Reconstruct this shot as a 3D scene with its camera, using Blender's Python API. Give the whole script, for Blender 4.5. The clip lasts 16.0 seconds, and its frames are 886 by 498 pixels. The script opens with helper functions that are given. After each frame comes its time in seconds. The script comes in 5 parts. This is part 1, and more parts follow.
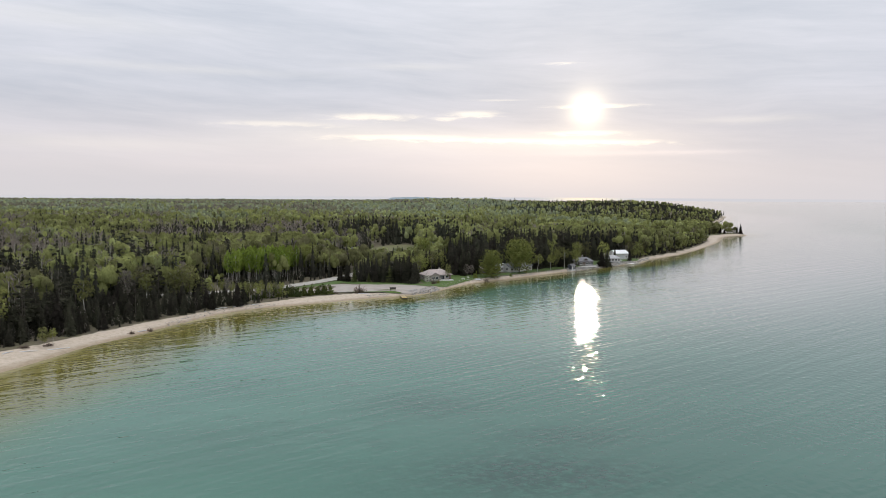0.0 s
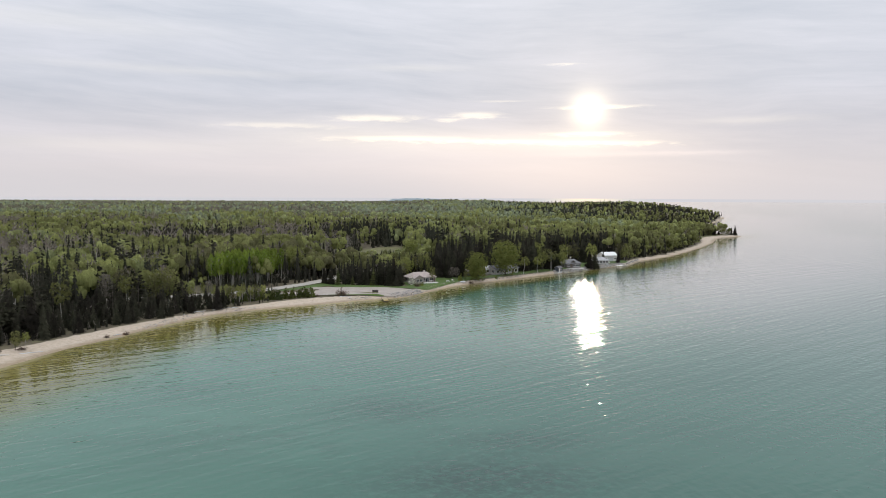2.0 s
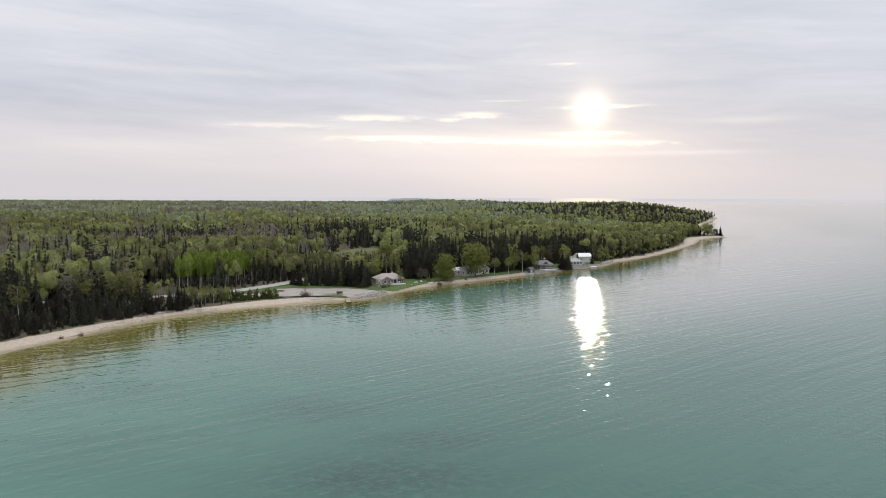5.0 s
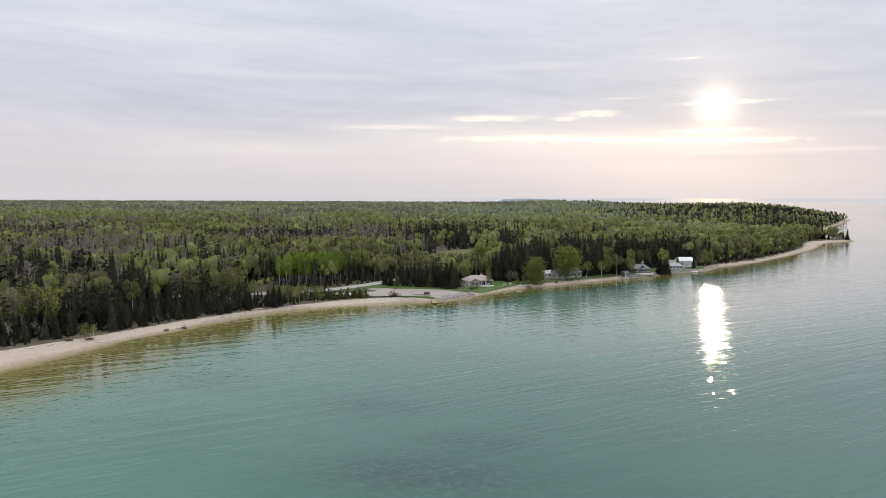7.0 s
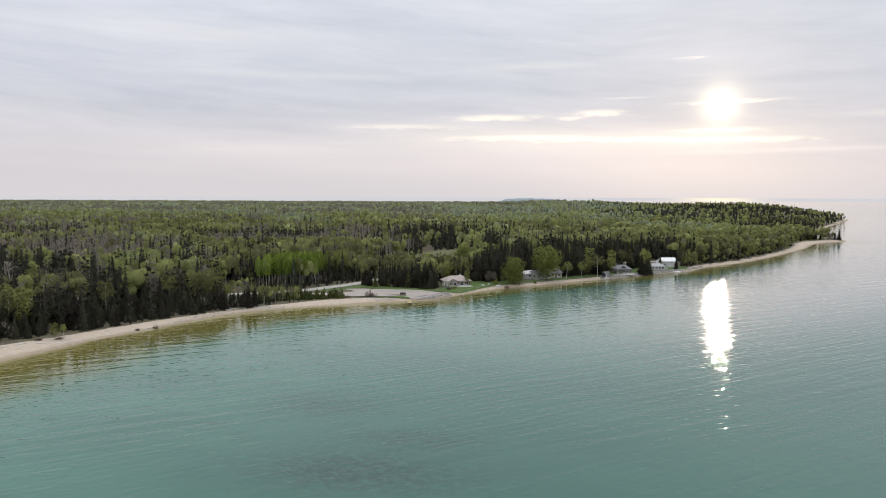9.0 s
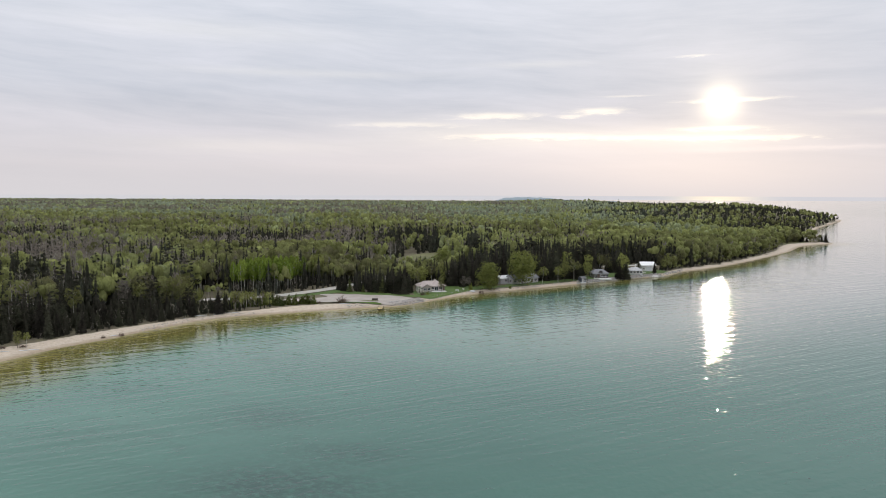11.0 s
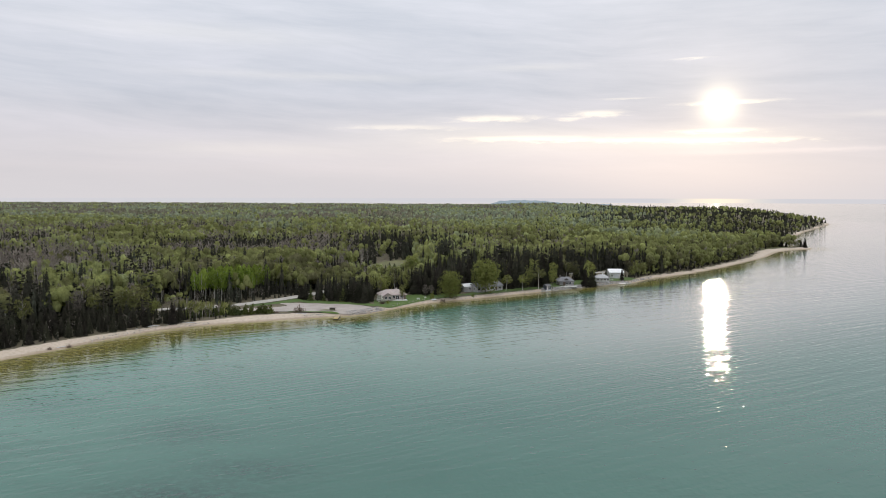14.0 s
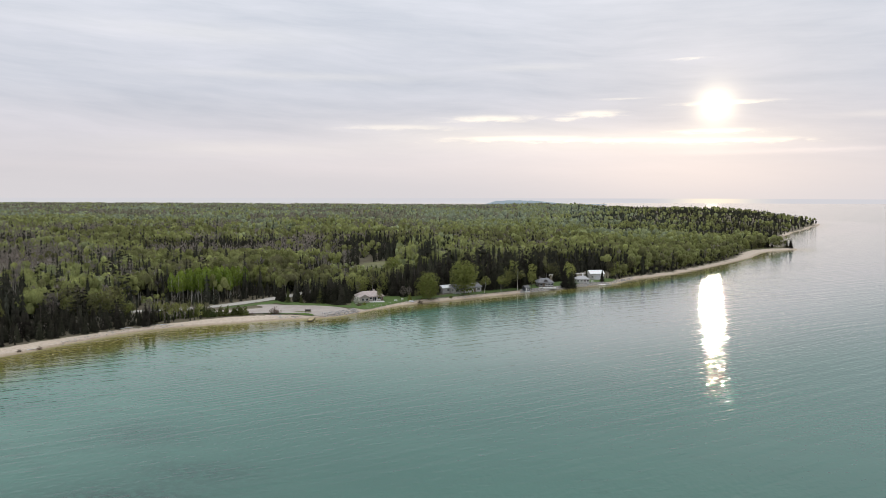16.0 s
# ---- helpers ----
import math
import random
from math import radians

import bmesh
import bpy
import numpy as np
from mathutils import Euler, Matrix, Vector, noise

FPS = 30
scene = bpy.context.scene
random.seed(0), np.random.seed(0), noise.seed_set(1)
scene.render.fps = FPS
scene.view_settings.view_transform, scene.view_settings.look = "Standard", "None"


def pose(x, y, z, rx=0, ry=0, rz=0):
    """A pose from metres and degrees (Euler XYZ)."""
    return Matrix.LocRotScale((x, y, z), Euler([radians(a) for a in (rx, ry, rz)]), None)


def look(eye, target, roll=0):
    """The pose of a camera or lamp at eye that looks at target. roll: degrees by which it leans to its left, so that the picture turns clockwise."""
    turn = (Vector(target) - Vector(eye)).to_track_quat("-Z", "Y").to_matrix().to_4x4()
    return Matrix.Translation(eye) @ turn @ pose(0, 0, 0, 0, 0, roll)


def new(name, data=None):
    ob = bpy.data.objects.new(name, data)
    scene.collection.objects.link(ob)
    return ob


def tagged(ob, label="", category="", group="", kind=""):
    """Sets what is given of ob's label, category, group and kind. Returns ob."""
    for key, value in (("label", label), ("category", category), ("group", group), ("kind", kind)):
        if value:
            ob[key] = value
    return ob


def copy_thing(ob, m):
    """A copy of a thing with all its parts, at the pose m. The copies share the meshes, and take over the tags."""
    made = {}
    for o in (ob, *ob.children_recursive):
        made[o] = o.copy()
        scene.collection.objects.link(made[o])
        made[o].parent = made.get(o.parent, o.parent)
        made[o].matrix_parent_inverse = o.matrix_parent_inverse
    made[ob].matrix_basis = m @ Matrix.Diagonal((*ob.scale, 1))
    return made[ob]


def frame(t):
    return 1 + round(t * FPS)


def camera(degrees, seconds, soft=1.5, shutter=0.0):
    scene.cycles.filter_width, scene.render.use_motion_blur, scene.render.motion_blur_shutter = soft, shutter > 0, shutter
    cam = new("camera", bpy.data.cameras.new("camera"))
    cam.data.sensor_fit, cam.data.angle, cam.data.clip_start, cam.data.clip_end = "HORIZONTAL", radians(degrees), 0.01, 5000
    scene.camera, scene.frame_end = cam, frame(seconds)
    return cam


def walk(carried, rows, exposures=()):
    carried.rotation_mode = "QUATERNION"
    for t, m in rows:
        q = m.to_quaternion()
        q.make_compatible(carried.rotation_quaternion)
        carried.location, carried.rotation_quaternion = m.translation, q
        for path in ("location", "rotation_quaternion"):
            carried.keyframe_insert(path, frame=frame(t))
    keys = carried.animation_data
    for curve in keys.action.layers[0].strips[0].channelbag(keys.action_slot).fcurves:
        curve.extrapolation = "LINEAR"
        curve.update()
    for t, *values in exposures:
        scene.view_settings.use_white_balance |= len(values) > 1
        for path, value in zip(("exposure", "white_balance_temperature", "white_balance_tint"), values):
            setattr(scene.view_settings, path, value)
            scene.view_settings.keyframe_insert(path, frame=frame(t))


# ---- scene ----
cam = camera(64.2, 16.0, soft=0.7)
PATH = [
    (0, (-2.584, -0.257, 42.065), (-2.576, 1.737, 41.91), 0.3),
    (0.5, (-0.719, -0.285, 42.232), (-0.713, 1.709, 42.077), 0.3),
    (1, (1.28, -0.35, 42.437), (1.286, 1.644, 42.284), 0.2),
    (1.5, (3.444, -0.497, 42.648), (3.448, 1.497, 42.497), 0.2),
    (2, (5.768, -0.74, 42.841), (5.77, 1.255, 42.689), 0.2),
    (2.5, (8.207, -1.09, 42.995), (8.208, 0.904, 42.843), 0.2),
    (3, (10.758, -1.54, 43.141), (10.759, 0.454, 42.99), 0.2),
    (3.5, (13.421, -2.083, 43.27), (13.421, -0.089, 43.119), 0.2),
    (4, (16.186, -2.715, 43.438), (16.186, -0.72, 43.286), 0.2),
    (6.1, (28.22, -5.71, 45.09), (28.215, -3.716, 44.937), 0.2),
    (6.3, (29.4, -6.018, 45.254), (29.362, -4.024, 45.102), 0.2),
    (6.5, (30.627, -6.262, 45.3), (30.435, -4.277, 45.148), 0.1),
    (7, (33.887, -6.758, 45.397), (33.565, -4.79, 45.244), 0.1),
    (7.5, (37.159, -7.109, 45.497), (36.827, -5.143, 45.344), 0.1),
    (8, (40.371, -7.275, 45.623), (40.038, -5.309, 45.47), 0.1),
    (8.5, (43.516, -7.337, 45.791), (43.182, -5.371, 45.637), 0.1),
    (9, (46.584, -7.326, 46.082), (46.25, -5.36, 45.928), 0.1),
    (11.5, (62.351, -6.555, 50.585), (62.017, -4.589, 50.425), 0.2),
    (12, (65.474, -6.314, 51.088), (65.141, -4.348, 50.929), 0.2),
    (12.5, (68.561, -6.052, 51.542), (68.228, -4.086, 51.385), 0.2),
    (13, (71.642, -5.737, 52.056), (71.309, -3.771, 51.9), 0.1),
    (13.5, (74.674, -5.397, 52.55), (74.34, -3.431, 52.397), 0.1),
    (14, (77.65, -5.04, 52.997), (77.319, -3.074, 52.845), 0.1),
    (14.5, (80.525, -4.748, 53.392), (80.193, -2.782, 53.239), 0.1),
    (15, (83.191, -4.568, 53.656), (82.862, -2.601, 53.503), 0.2),
    (15.5, (85.525, -4.574, 53.837), (85.2, -2.606, 53.684), 0.2),
    (16, (87.585, -4.72, 53.958), (87.262, -2.752, 53.806), 0.1),
]
walk(cam, [(t, look(eye, target, roll)) for t, eye, target, roll in PATH])

# ---- world, sun ----
SUN_AZ, SUN_EL = radians(11.55), radians(6.73)
SUN_DIR = Vector((math.sin(SUN_AZ) * math.cos(SUN_EL), math.cos(SUN_AZ) * math.cos(SUN_EL), math.sin(SUN_EL)))


class Nodes:
    """A thin wrapper that makes node graphs readable."""

    def __init__(self, tree):
        self.tree = tree

    def put(self, kind, ins=(), **props):
        n = self.tree.nodes.new(kind)
        for k, v in props.items():
            setattr(n, k, v)
        for k, v in dict(ins).items():
            if isinstance(v, bpy.types.NodeSocket):
                self.tree.links.new(v, n.inputs[k])
            else:
                n.inputs[k].default_value = v
        return n

    def math(self, op, a, b=0.0, c=0.0):
        return self.put("ShaderNodeMath", {0: a, 1: b, 2: c}, operation=op).outputs[0]

    def mix(self, f, a, b, blend="MIX"):
        return self.put("ShaderNodeMix", {0: f, 6: a, 7: b}, data_type="RGBA", blend_type=blend).outputs[2]

    def ramp(self, f, stops, mode="LINEAR"):
        n = self.put("ShaderNodeValToRGB", {0: f})
        n.color_ramp.interpolation = mode
        e = n.color_ramp.elements
        while len(e) < len(stops):
            e.new(0.5)
        for i, (p, c) in enumerate(stops):
            e[i].position, e[i].color = p, (*c, 1)
        return n.outputs[0]

    def noise(self, vec, scale, detail=3.0, rough=0.5):
        return self.put("ShaderNodeTexNoise", {"Vector": vec, "Scale": scale, "Detail": detail, "Roughness": rough}).outputs[0]

    def xyz(self, x, y, z=0.0):
        return self.put("ShaderNodeCombineXYZ", {0: x, 1: y, 2: z}).outputs[0]


def build_world():
    w = bpy.data.worlds.new("overcast_sky")
    scene.world = w
    w.use_nodes = True
    w.node_tree.nodes.clear()
    g = Nodes(w.node_tree)
    d = g.put("ShaderNodeTexCoord").outputs["Generated"]
    s = g.put("ShaderNodeSeparateXYZ", {0: d})
    x, y, z = s.outputs
    az = g.math("ARCTAN2", x, y)
    el = g.math("ARCSINE", z)
    deg = math.pi / 180
    sky = g.put("ShaderNodeTexSky", sky_type="NISHITA", sun_disc=False, sun_elevation=SUN_EL, sun_rotation=SUN_AZ, air_density=1.0, dust_density=2.0)
    # veil of stratus: colour by height
    veil = g.ramp(g.math("DIVIDE", el, 90 * deg, 0.0), [
        (0.0, (0.735, 0.705, 0.73)), (0.022, (0.735, 0.70, 0.725)), (0.053, (0.72, 0.705, 0.755)), (0.089, (0.69, 0.71, 0.785)), (0.147, (0.72, 0.75, 0.83)), (0.26, (0.86, 0.90, 0.98)), (0.45, (1.30, 1.34, 1.42)), (1.0, (1.45, 1.50, 1.58))])
    # streaky layers, stretched along the horizon
    wob = g.noise(g.xyz(g.math("MULTIPLY", az, 3.0), g.math("MULTIPLY", el, 7.0)), 1.0, 2)
    vv = g.math("ADD", el, g.math("ADD", g.math("MULTIPLY", g.math("SUBTRACT", wob, 0.5), 0.05), g.math("MULTIPLY", az, 0.05)))
    big = g.noise(g.xyz(g.math("MULTIPLY", az, 2.2), g.math("MULTIPLY", vv, 15.0)), 1.0, 6, 0.6)
    fine = g.noise(g.xyz(g.math("MULTIPLY", az, 6.0), g.math("MULTIPLY", vv, 60.0), 3.0), 1.0, 5, 0.62)
    lay = g.math("ADD", g.math("MULTIPLY", g.math("SUBTRACT", big, 0.5), 0.75), g.math("MULTIPLY", g.math("SUBTRACT", fine, 0.5), 0.36))
    fade = g.math("SMOOTH_MIN", g.math("MULTIPLY", g.math("MAXIMUM", el, 0.0), 9.0), 1.0, 0.2)
    lay = g.math("MULTIPLY", lay, fade)
    shade = g.math("ADD", 1.0, g.math("MULTIPLY", lay, 0.62))
    bluish = g.mix(g.math("MULTIPLY", g.math("MAXIMUM", g.math("MULTIPLY", lay, -1.0), 0.0), 1.6), (1, 1, 1, 1), (0.89, 0.98, 1.06, 1))
    veil = g.mix(1.0, veil, g.put("ShaderNodeCombineColor", {0: shade, 1: shade, 2: shade}).outputs[0], "MULTIPLY")
    rosy = g.mix(g.math("MULTIPLY", g.math("MAXIMUM", lay, 0.0), 2.5), (1, 1, 1, 1), (1.05, 1.0, 0.985, 1))
    veil = g.mix(1.0, g.mix(1.0, veil, bluish, "MULTIPLY"), rosy, "MULTIPLY")
    # away from the sun the veil is a little darker, towards it warmer
    dot = g.put("ShaderNodeVectorMath", {0: d, 1: SUN_DIR}, operation="DOT_PRODUCT").outputs["Value"]
    dot = g.math("MAXIMUM", dot, 0.0)

    def glow(power, colour):
        f = g.math("POWER", dot, power)
        return g.mix(1.0, g.put("ShaderNodeCombineColor", {0: f, 1: f, 2: f}).outputs[0], (*colour, 1), "MULTIPLY")

    total = veil
    for power, colour in ((60, (0.03, 0.016, 0.0)), (900, (0.14, 0.11, 0.07)), (4500, (0.8, 0.66, 0.42)), (24000, (2.2, 2.05, 1.7))):
        total = g.mix(1.0, total, glow(power, colour), "ADD")
    # gaps in the cloud through which it shines brighter: azimuth, elevation, half width, half height (degrees), strength
    ragged = g.noise(g.xyz(g.math("MULTIPLY", az, 34.0), g.math("MULTIPLY", el, 170.0)), 1.0, 5, 0.65)
    gaps = ((9.5, 1.6, 11.0, 2.2, 0.20), (3.0, 3.4, 15.0, 2.2, 0.15), (4.0, 4.2, 12.0, 0.8, 0.20), (11.0, 4.4, 6.0, 0.8, 0.20), (-7.0, 4.8, 10.0, 1.2, 0.21), (-18.0, 2.6, 14.0, 1.2, 0.09), (-5.4, 6.1, 3.8, 0.3, 0.65), (2.6, 6.35, 2.2, 0.3, 0.75), (0.4, 6.0, 1.6, 0.16, 0.5), (-3.0, 4.5, 6.5, 0.26, 0.6), (5.0, 4.3, 7.0, 0.2, 0.65), (12.0, 4.1, 6.0, 0.2, 0.9), (11.6, 4.85, 3.2, 0.2, 0.9), (-4.0, 2.8, 12.0, 1.6, 0.13),
            (14.0, 3.25, 7.0, 0.2, 0.16), (19.5, 3.3, 3.5, 0.15, 0.14), (-13.0, 5.4, 5.0, 0.25, 0.32), (-25.0, 3.6, 9.0, 0.6, 0.14), (4.6, 7.45, 2.2, 0.1, 0.28), (9.6, 10.2, 1.6, 0.1, 0.45),
            (12.2, 6.9, 3.2, 0.2, 0.9), (-2.6, 10.0, 4.0, 0.25, 0.14), (23.5, 5.6, 4.0, 0.25, 0.16), (-20.0, 9.2, 9.0, 0.3, 0.12), (-28.0, 12.0, 9.0, 0.7, 0.12))
    for a, e, wa, we, k in gaps:
        du = g.math("DIVIDE", g.math("SUBTRACT", az, a * deg), wa * deg)
        dv = g.math("DIVIDE", g.math("SUBTRACT", g.math("ADD", el, g.math("MULTIPLY", g.math("SUBTRACT", ragged, 0.5), 0.006)), e * deg), we * deg)
        r2 = g.math("ADD", g.math("MULTIPLY", du, du), g.math("MULTIPLY", dv, dv))
        f = g.math("EXPONENT", g.math("MULTIPLY", r2, -1.0))
        if k > 0.21:
            f = g.put("ShaderNodeMapRange", {0: g.math("ADD", f, g.math("MULTIPLY", g.math("SUBTRACT", ragged, 0.5), 1.5)), 1: 0.10, 2: 1.10}, interpolation_type="SMOOTHSTEP").outputs[0]
            f = g.math("MULTIPLY", f, g.math("EXPONENT", g.math("MULTIPLY", r2, -0.25)))
        f = g.math("MULTIPLY", f, k)
        total = g.mix(1.0, total, g.mix(1.0, g.put("ShaderNodeCombineColor", {0: f, 1: f, 2: f}).outputs[0], (*((0.60, 0.49, 0.26) if e > 3.5 else (0.55, 0.42, 0.33)), 1), "MULTIPLY"), "ADD")
    total = g.mix(0.06, total, g.mix(1.0, sky.outputs[0], (0.02, 0.02, 0.02, 1), "MULTIPLY"))
    # below the visible horizon: far lake, its sky reflection and sun glint painted in
    below = g.put("ShaderNodeMapRange", {0: el, 1: -0.27 * deg, 2: -0.2 * deg, 3: 1.0, 4: 0.0}).outputs[0]
    gl = g.math("DIVIDE", g.math("SUBTRACT", az, SUN_AZ), 2.6 * deg)
    gl = g.math("MULTIPLY", g.math("EXPONENT", g.math("MULTIPLY", g.math("MULTIPLY", gl, gl), -1.0)), 0.75)
    far = g.mix(gl, (0.665, 0.655, 0.69, 1), (1.25, 1.06, 0.78, 1))
    total = g.mix(below, total, far)
    bg = g.put("ShaderNodeBackground", {0: total, 1: 1.0})
    out = g.put("ShaderNodeOutputWorld", {0: bg.outputs[0]})


build_world()
sun_data = bpy.data.lights.new("sun", "SUN")
sun_data.energy, sun_data.angle, sun_data.color = 0.9, radians(0.6), (1.0, 0.82, 0.57)
sun = new("sun", sun_data)
sun.matrix_world = look(SUN_DIR * 100, (0, 0, 0))


# ---- materials ----
def material(name, rough=0.8):
    m = bpy.data.materials.new(name)
    m.use_nodes = True
    m.node_tree.nodes.clear()
    g = Nodes(m.node_tree)
    bsdf = g.put("ShaderNodeBsdfPrincipled", {"Roughness": rough})
    g.put("ShaderNodeOutputMaterial", {0: bsdf.outputs[0]})
    return m, g, bsdf


def wire(g, a, b):
    g.tree.links.new(a, b)


def rough_material(name, dark, light, scale=1.0, rough=0.85, bump=0.3, grain=8.0):
    """Mottled surface: stains at one scale, grain at another."""
    m, g, b = material(name, rough)
    pos = g.put("ShaderNodeNewGeometry").outputs["Position"]
    f = g.math("ADD", g.math("MULTIPLY", g.noise(pos, scale, 4), 0.65), g.math("MULTIPLY", g.noise(pos, scale * grain, 2), 0.35))
    wire(g, g.ramp(f, [(0.32, dark), (0.68, light)]), b.inputs["Base Color"])
    n = g.put("ShaderNodeBump", {"Strength": bump, "Distance": 0.05, "Height": f})
    wire(g, n.outputs[0], b.inputs["Normal"])
    return m


def leaf_material(name, stops, source, shine=0.25):
    """Leaves: colour per tree from the stops, small changes per leaf clump; light passes through them."""
    m = bpy.data.materials.new(name)
    m.use_nodes = True
    m.node_tree.nodes.clear()
    g = Nodes(m.node_tree)
    if source == "object":
        tone = g.put("ShaderNodeObjectInfo").outputs["Random"]
    else:
        tone = g.put("ShaderNodeAttribute", attribute_name="tint").outputs["Fac"]
    isl = g.put("ShaderNodeNewGeometry").outputs["Random Per Island"]
    col = g.ramp(tone, stops)
    own = g.math("FRACT", g.math("MULTIPLY", tone, 37.7))
    v = g.math("MULTIPLY", g.math("ADD", 0.8, g.math("MULTIPLY", isl, 0.4)), g.math("ADD", 0.76, g.math("MULTIPLY", own, 0.48)))
    col = g.mix(1.0, col, g.put("ShaderNodeCombineColor", {0: v, 1: v, 2: v}).outputs[0], "MULTIPLY")
    upright = g.put("ShaderNodeVectorMath", {0: g.put("ShaderNodeNewGeometry").outputs["Position"], 1: (1.0, 1.0, 0.45)}, operation="MULTIPLY").outputs[0]
    spray = g.math("ADD", g.math("MULTIPLY", g.noise(upright, 1.6, 2.0, 0.6), 0.55), g.math("MULTIPLY", g.noise(upright, 0.45, 2.0, 0.6), 0.45))
    v = g.put("ShaderNodeMapRange", {0: spray, 1: 0.34, 2: 0.66, 3: 0.66, 4: 1.34}).outputs[0]
    col = g.mix(1.0, col, g.put("ShaderNodeCombineColor", {0: v, 1: v, 2: v}).outputs[0], "MULTIPLY")
    nor = g.put("ShaderNodeBump", {"Strength": 0.5, "Distance": 0.6, "Height": spray}).outputs[0]
    dif = g.put("ShaderNodeBsdfDiffuse", {0: col, "Normal": nor})
    tra = g.put("ShaderNodeBsdfTranslucent", {0: col})
    mix = g.put("ShaderNodeMixShader", {0: shine, 1: dif.outputs[0], 2: tra.outputs[0]})
    g.put("ShaderNodeOutputMaterial", {0: mix.outputs[0]})
    return m


# stops from 0.8 up: leaf colour paled and greyed for distance haze
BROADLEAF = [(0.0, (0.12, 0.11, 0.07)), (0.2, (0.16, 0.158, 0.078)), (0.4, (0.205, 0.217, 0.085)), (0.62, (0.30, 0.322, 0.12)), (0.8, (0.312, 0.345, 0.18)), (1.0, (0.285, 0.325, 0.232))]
NEAR_BROADLEAF = [(0.0, (0.11, 0.105, 0.06)), (0.4, (0.18, 0.185, 0.075)), (1.0, (0.27, 0.29, 0.09))]
LAWN_TREE = [(0.0, (0.19, 0.21, 0.065)), (1.0, (0.23, 0.25, 0.08))]
ASPEN = [(0.0, (0.165, 0.225, 0.045)), (0.5, (0.195, 0.26, 0.05)), (1.0, (0.22, 0.275, 0.06))]
# the last two stops lighten far conifers, haze put into their colour
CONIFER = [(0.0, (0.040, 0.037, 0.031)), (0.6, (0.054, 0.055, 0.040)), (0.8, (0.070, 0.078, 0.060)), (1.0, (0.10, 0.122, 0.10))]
OLIVE_PINE = [(0.0, (0.085, 0.098, 0.042)), (1.0, (0.125, 0.135, 0.055))]
NEAR_CONIFER = [(0.0, (0.038, 0.034, 0.028)), (1.0, (0.060, 0.061, 0.041))]
BARE = [(0.0, (0.18, 0.155, 0.14)), (0.5, (0.225, 0.20, 0.175)), (1.0, (0.225, 0.22, 0.15))]
MAT = {}
for kind_name, stops in (("lawn_tree", LAWN_TREE), ("aspen", ASPEN), ("broadleaf", BROADLEAF), ("near_broadleaf", NEAR_BROADLEAF), ("conifer", CONIFER), ("near_conifer", NEAR_CONIFER), ("olive_pine", OLIVE_PINE), ("bare", BARE)):
    for source in (("attribute",) if kind_name in ("broadleaf", "conifer") else ("object", "attribute") if kind_name == "bare" else ("object",)):
        MAT[kind_name, source] = leaf_material(f"{kind_name}_{source}_leaves", stops, source, 0.15 if "conifer" in kind_name else 0.42)
MAT_BARK = rough_material("grey_brown_bark", (0.045, 0.038, 0.030), (0.12, 0.10, 0.08), 2.0)
MAT_BIRCH = rough_material("white_birch_bark", (0.30, 0.28, 0.24), (0.62, 0.60, 0.55), 3.0)


# ---- plan: shoreline, ground height ----
# waterline, the land on its left; x, y and the width of the beach there
SHORE = [
    (-3000, -2600, 8), (-700, -900, 10), (-300, -400, 12), (-165, -100, 14), (-122, 60, 16), (-111, 130, 17), (-106, 158, 17), (-102, 173, 13), (-99.5, 189, 8), (-95.5, 199, 8), (-91.5, 208.5, 7.5),
    (-89, 219, 6), (-84.6, 231, 3), (-79.5, 244, 1.6), (-72.5, 252.5, 1.5), (-63, 260, 4), (-52, 267.5, 7.5), (-40, 275.5, 8), (-31, 282, 4.5), (-23, 287, 3), (-14, 291, 3), (-7.5, 297, 4),
    (-2, 307, 4), (5, 320, 3.5), (14, 334, 2.6), (32, 349, 2.2), (48, 365, 2.2), (64, 379.5, 2.4), (87, 403, 2.8), (108, 424, 2.8), (119, 430, 2.6), (128, 447, 3.4), (136, 462, 3.6), (147, 474, 3.6), (168, 500, 3.6),
    (204, 557, 4), (240, 620, 6), (256, 650, 10), (276, 698, 14), (296, 727, 12), (318, 744, 8), (327, 754, 4), (321, 764, 4), (306, 785, 4), (314, 830, 4), (337, 878, 6), (402, 1050, 3),
    (470, 1195, 2), (549, 1373, 2), (578, 1440, 2), (575, 1510, 5), (480, 1900, 6), (350, 2400, 6), (100, 2850, 6), (-400, 3050, 6), (-1000, 3200, 6), (-2500, 3250, 6), (-4900, 3300, 6), (-4900, -2600, 6)]
SH = np.array(SHORE, float)


def smooth_shore(p, rounds=2):
    """Corner cutting, so that the waterline bends gently."""
    for _ in range(rounds):
        q = np.roll(p, -1, axis=0)
        p = np.stack([p * 0.75 + q * 0.25, p * 0.25 + q * 0.75], axis=1).reshape(-1, p.shape[1])
    return p


SHS = smooth_shore(SH)


def inside(poly, x, y):
    r = np.zeros(x.shape, bool)
    px, py = poly[:, 0], poly[:, 1]
    for i in range(len(poly)):
        x0, y0, x1, y1 = px[i - 1], py[i - 1], px[i], py[i]
        if y0 == y1:
            continue
        c = (y0 > y) != (y1 > y)
        r ^= c & (x < (x1 - x0) * (y - y0) / (y1 - y0) + x0)
    return r


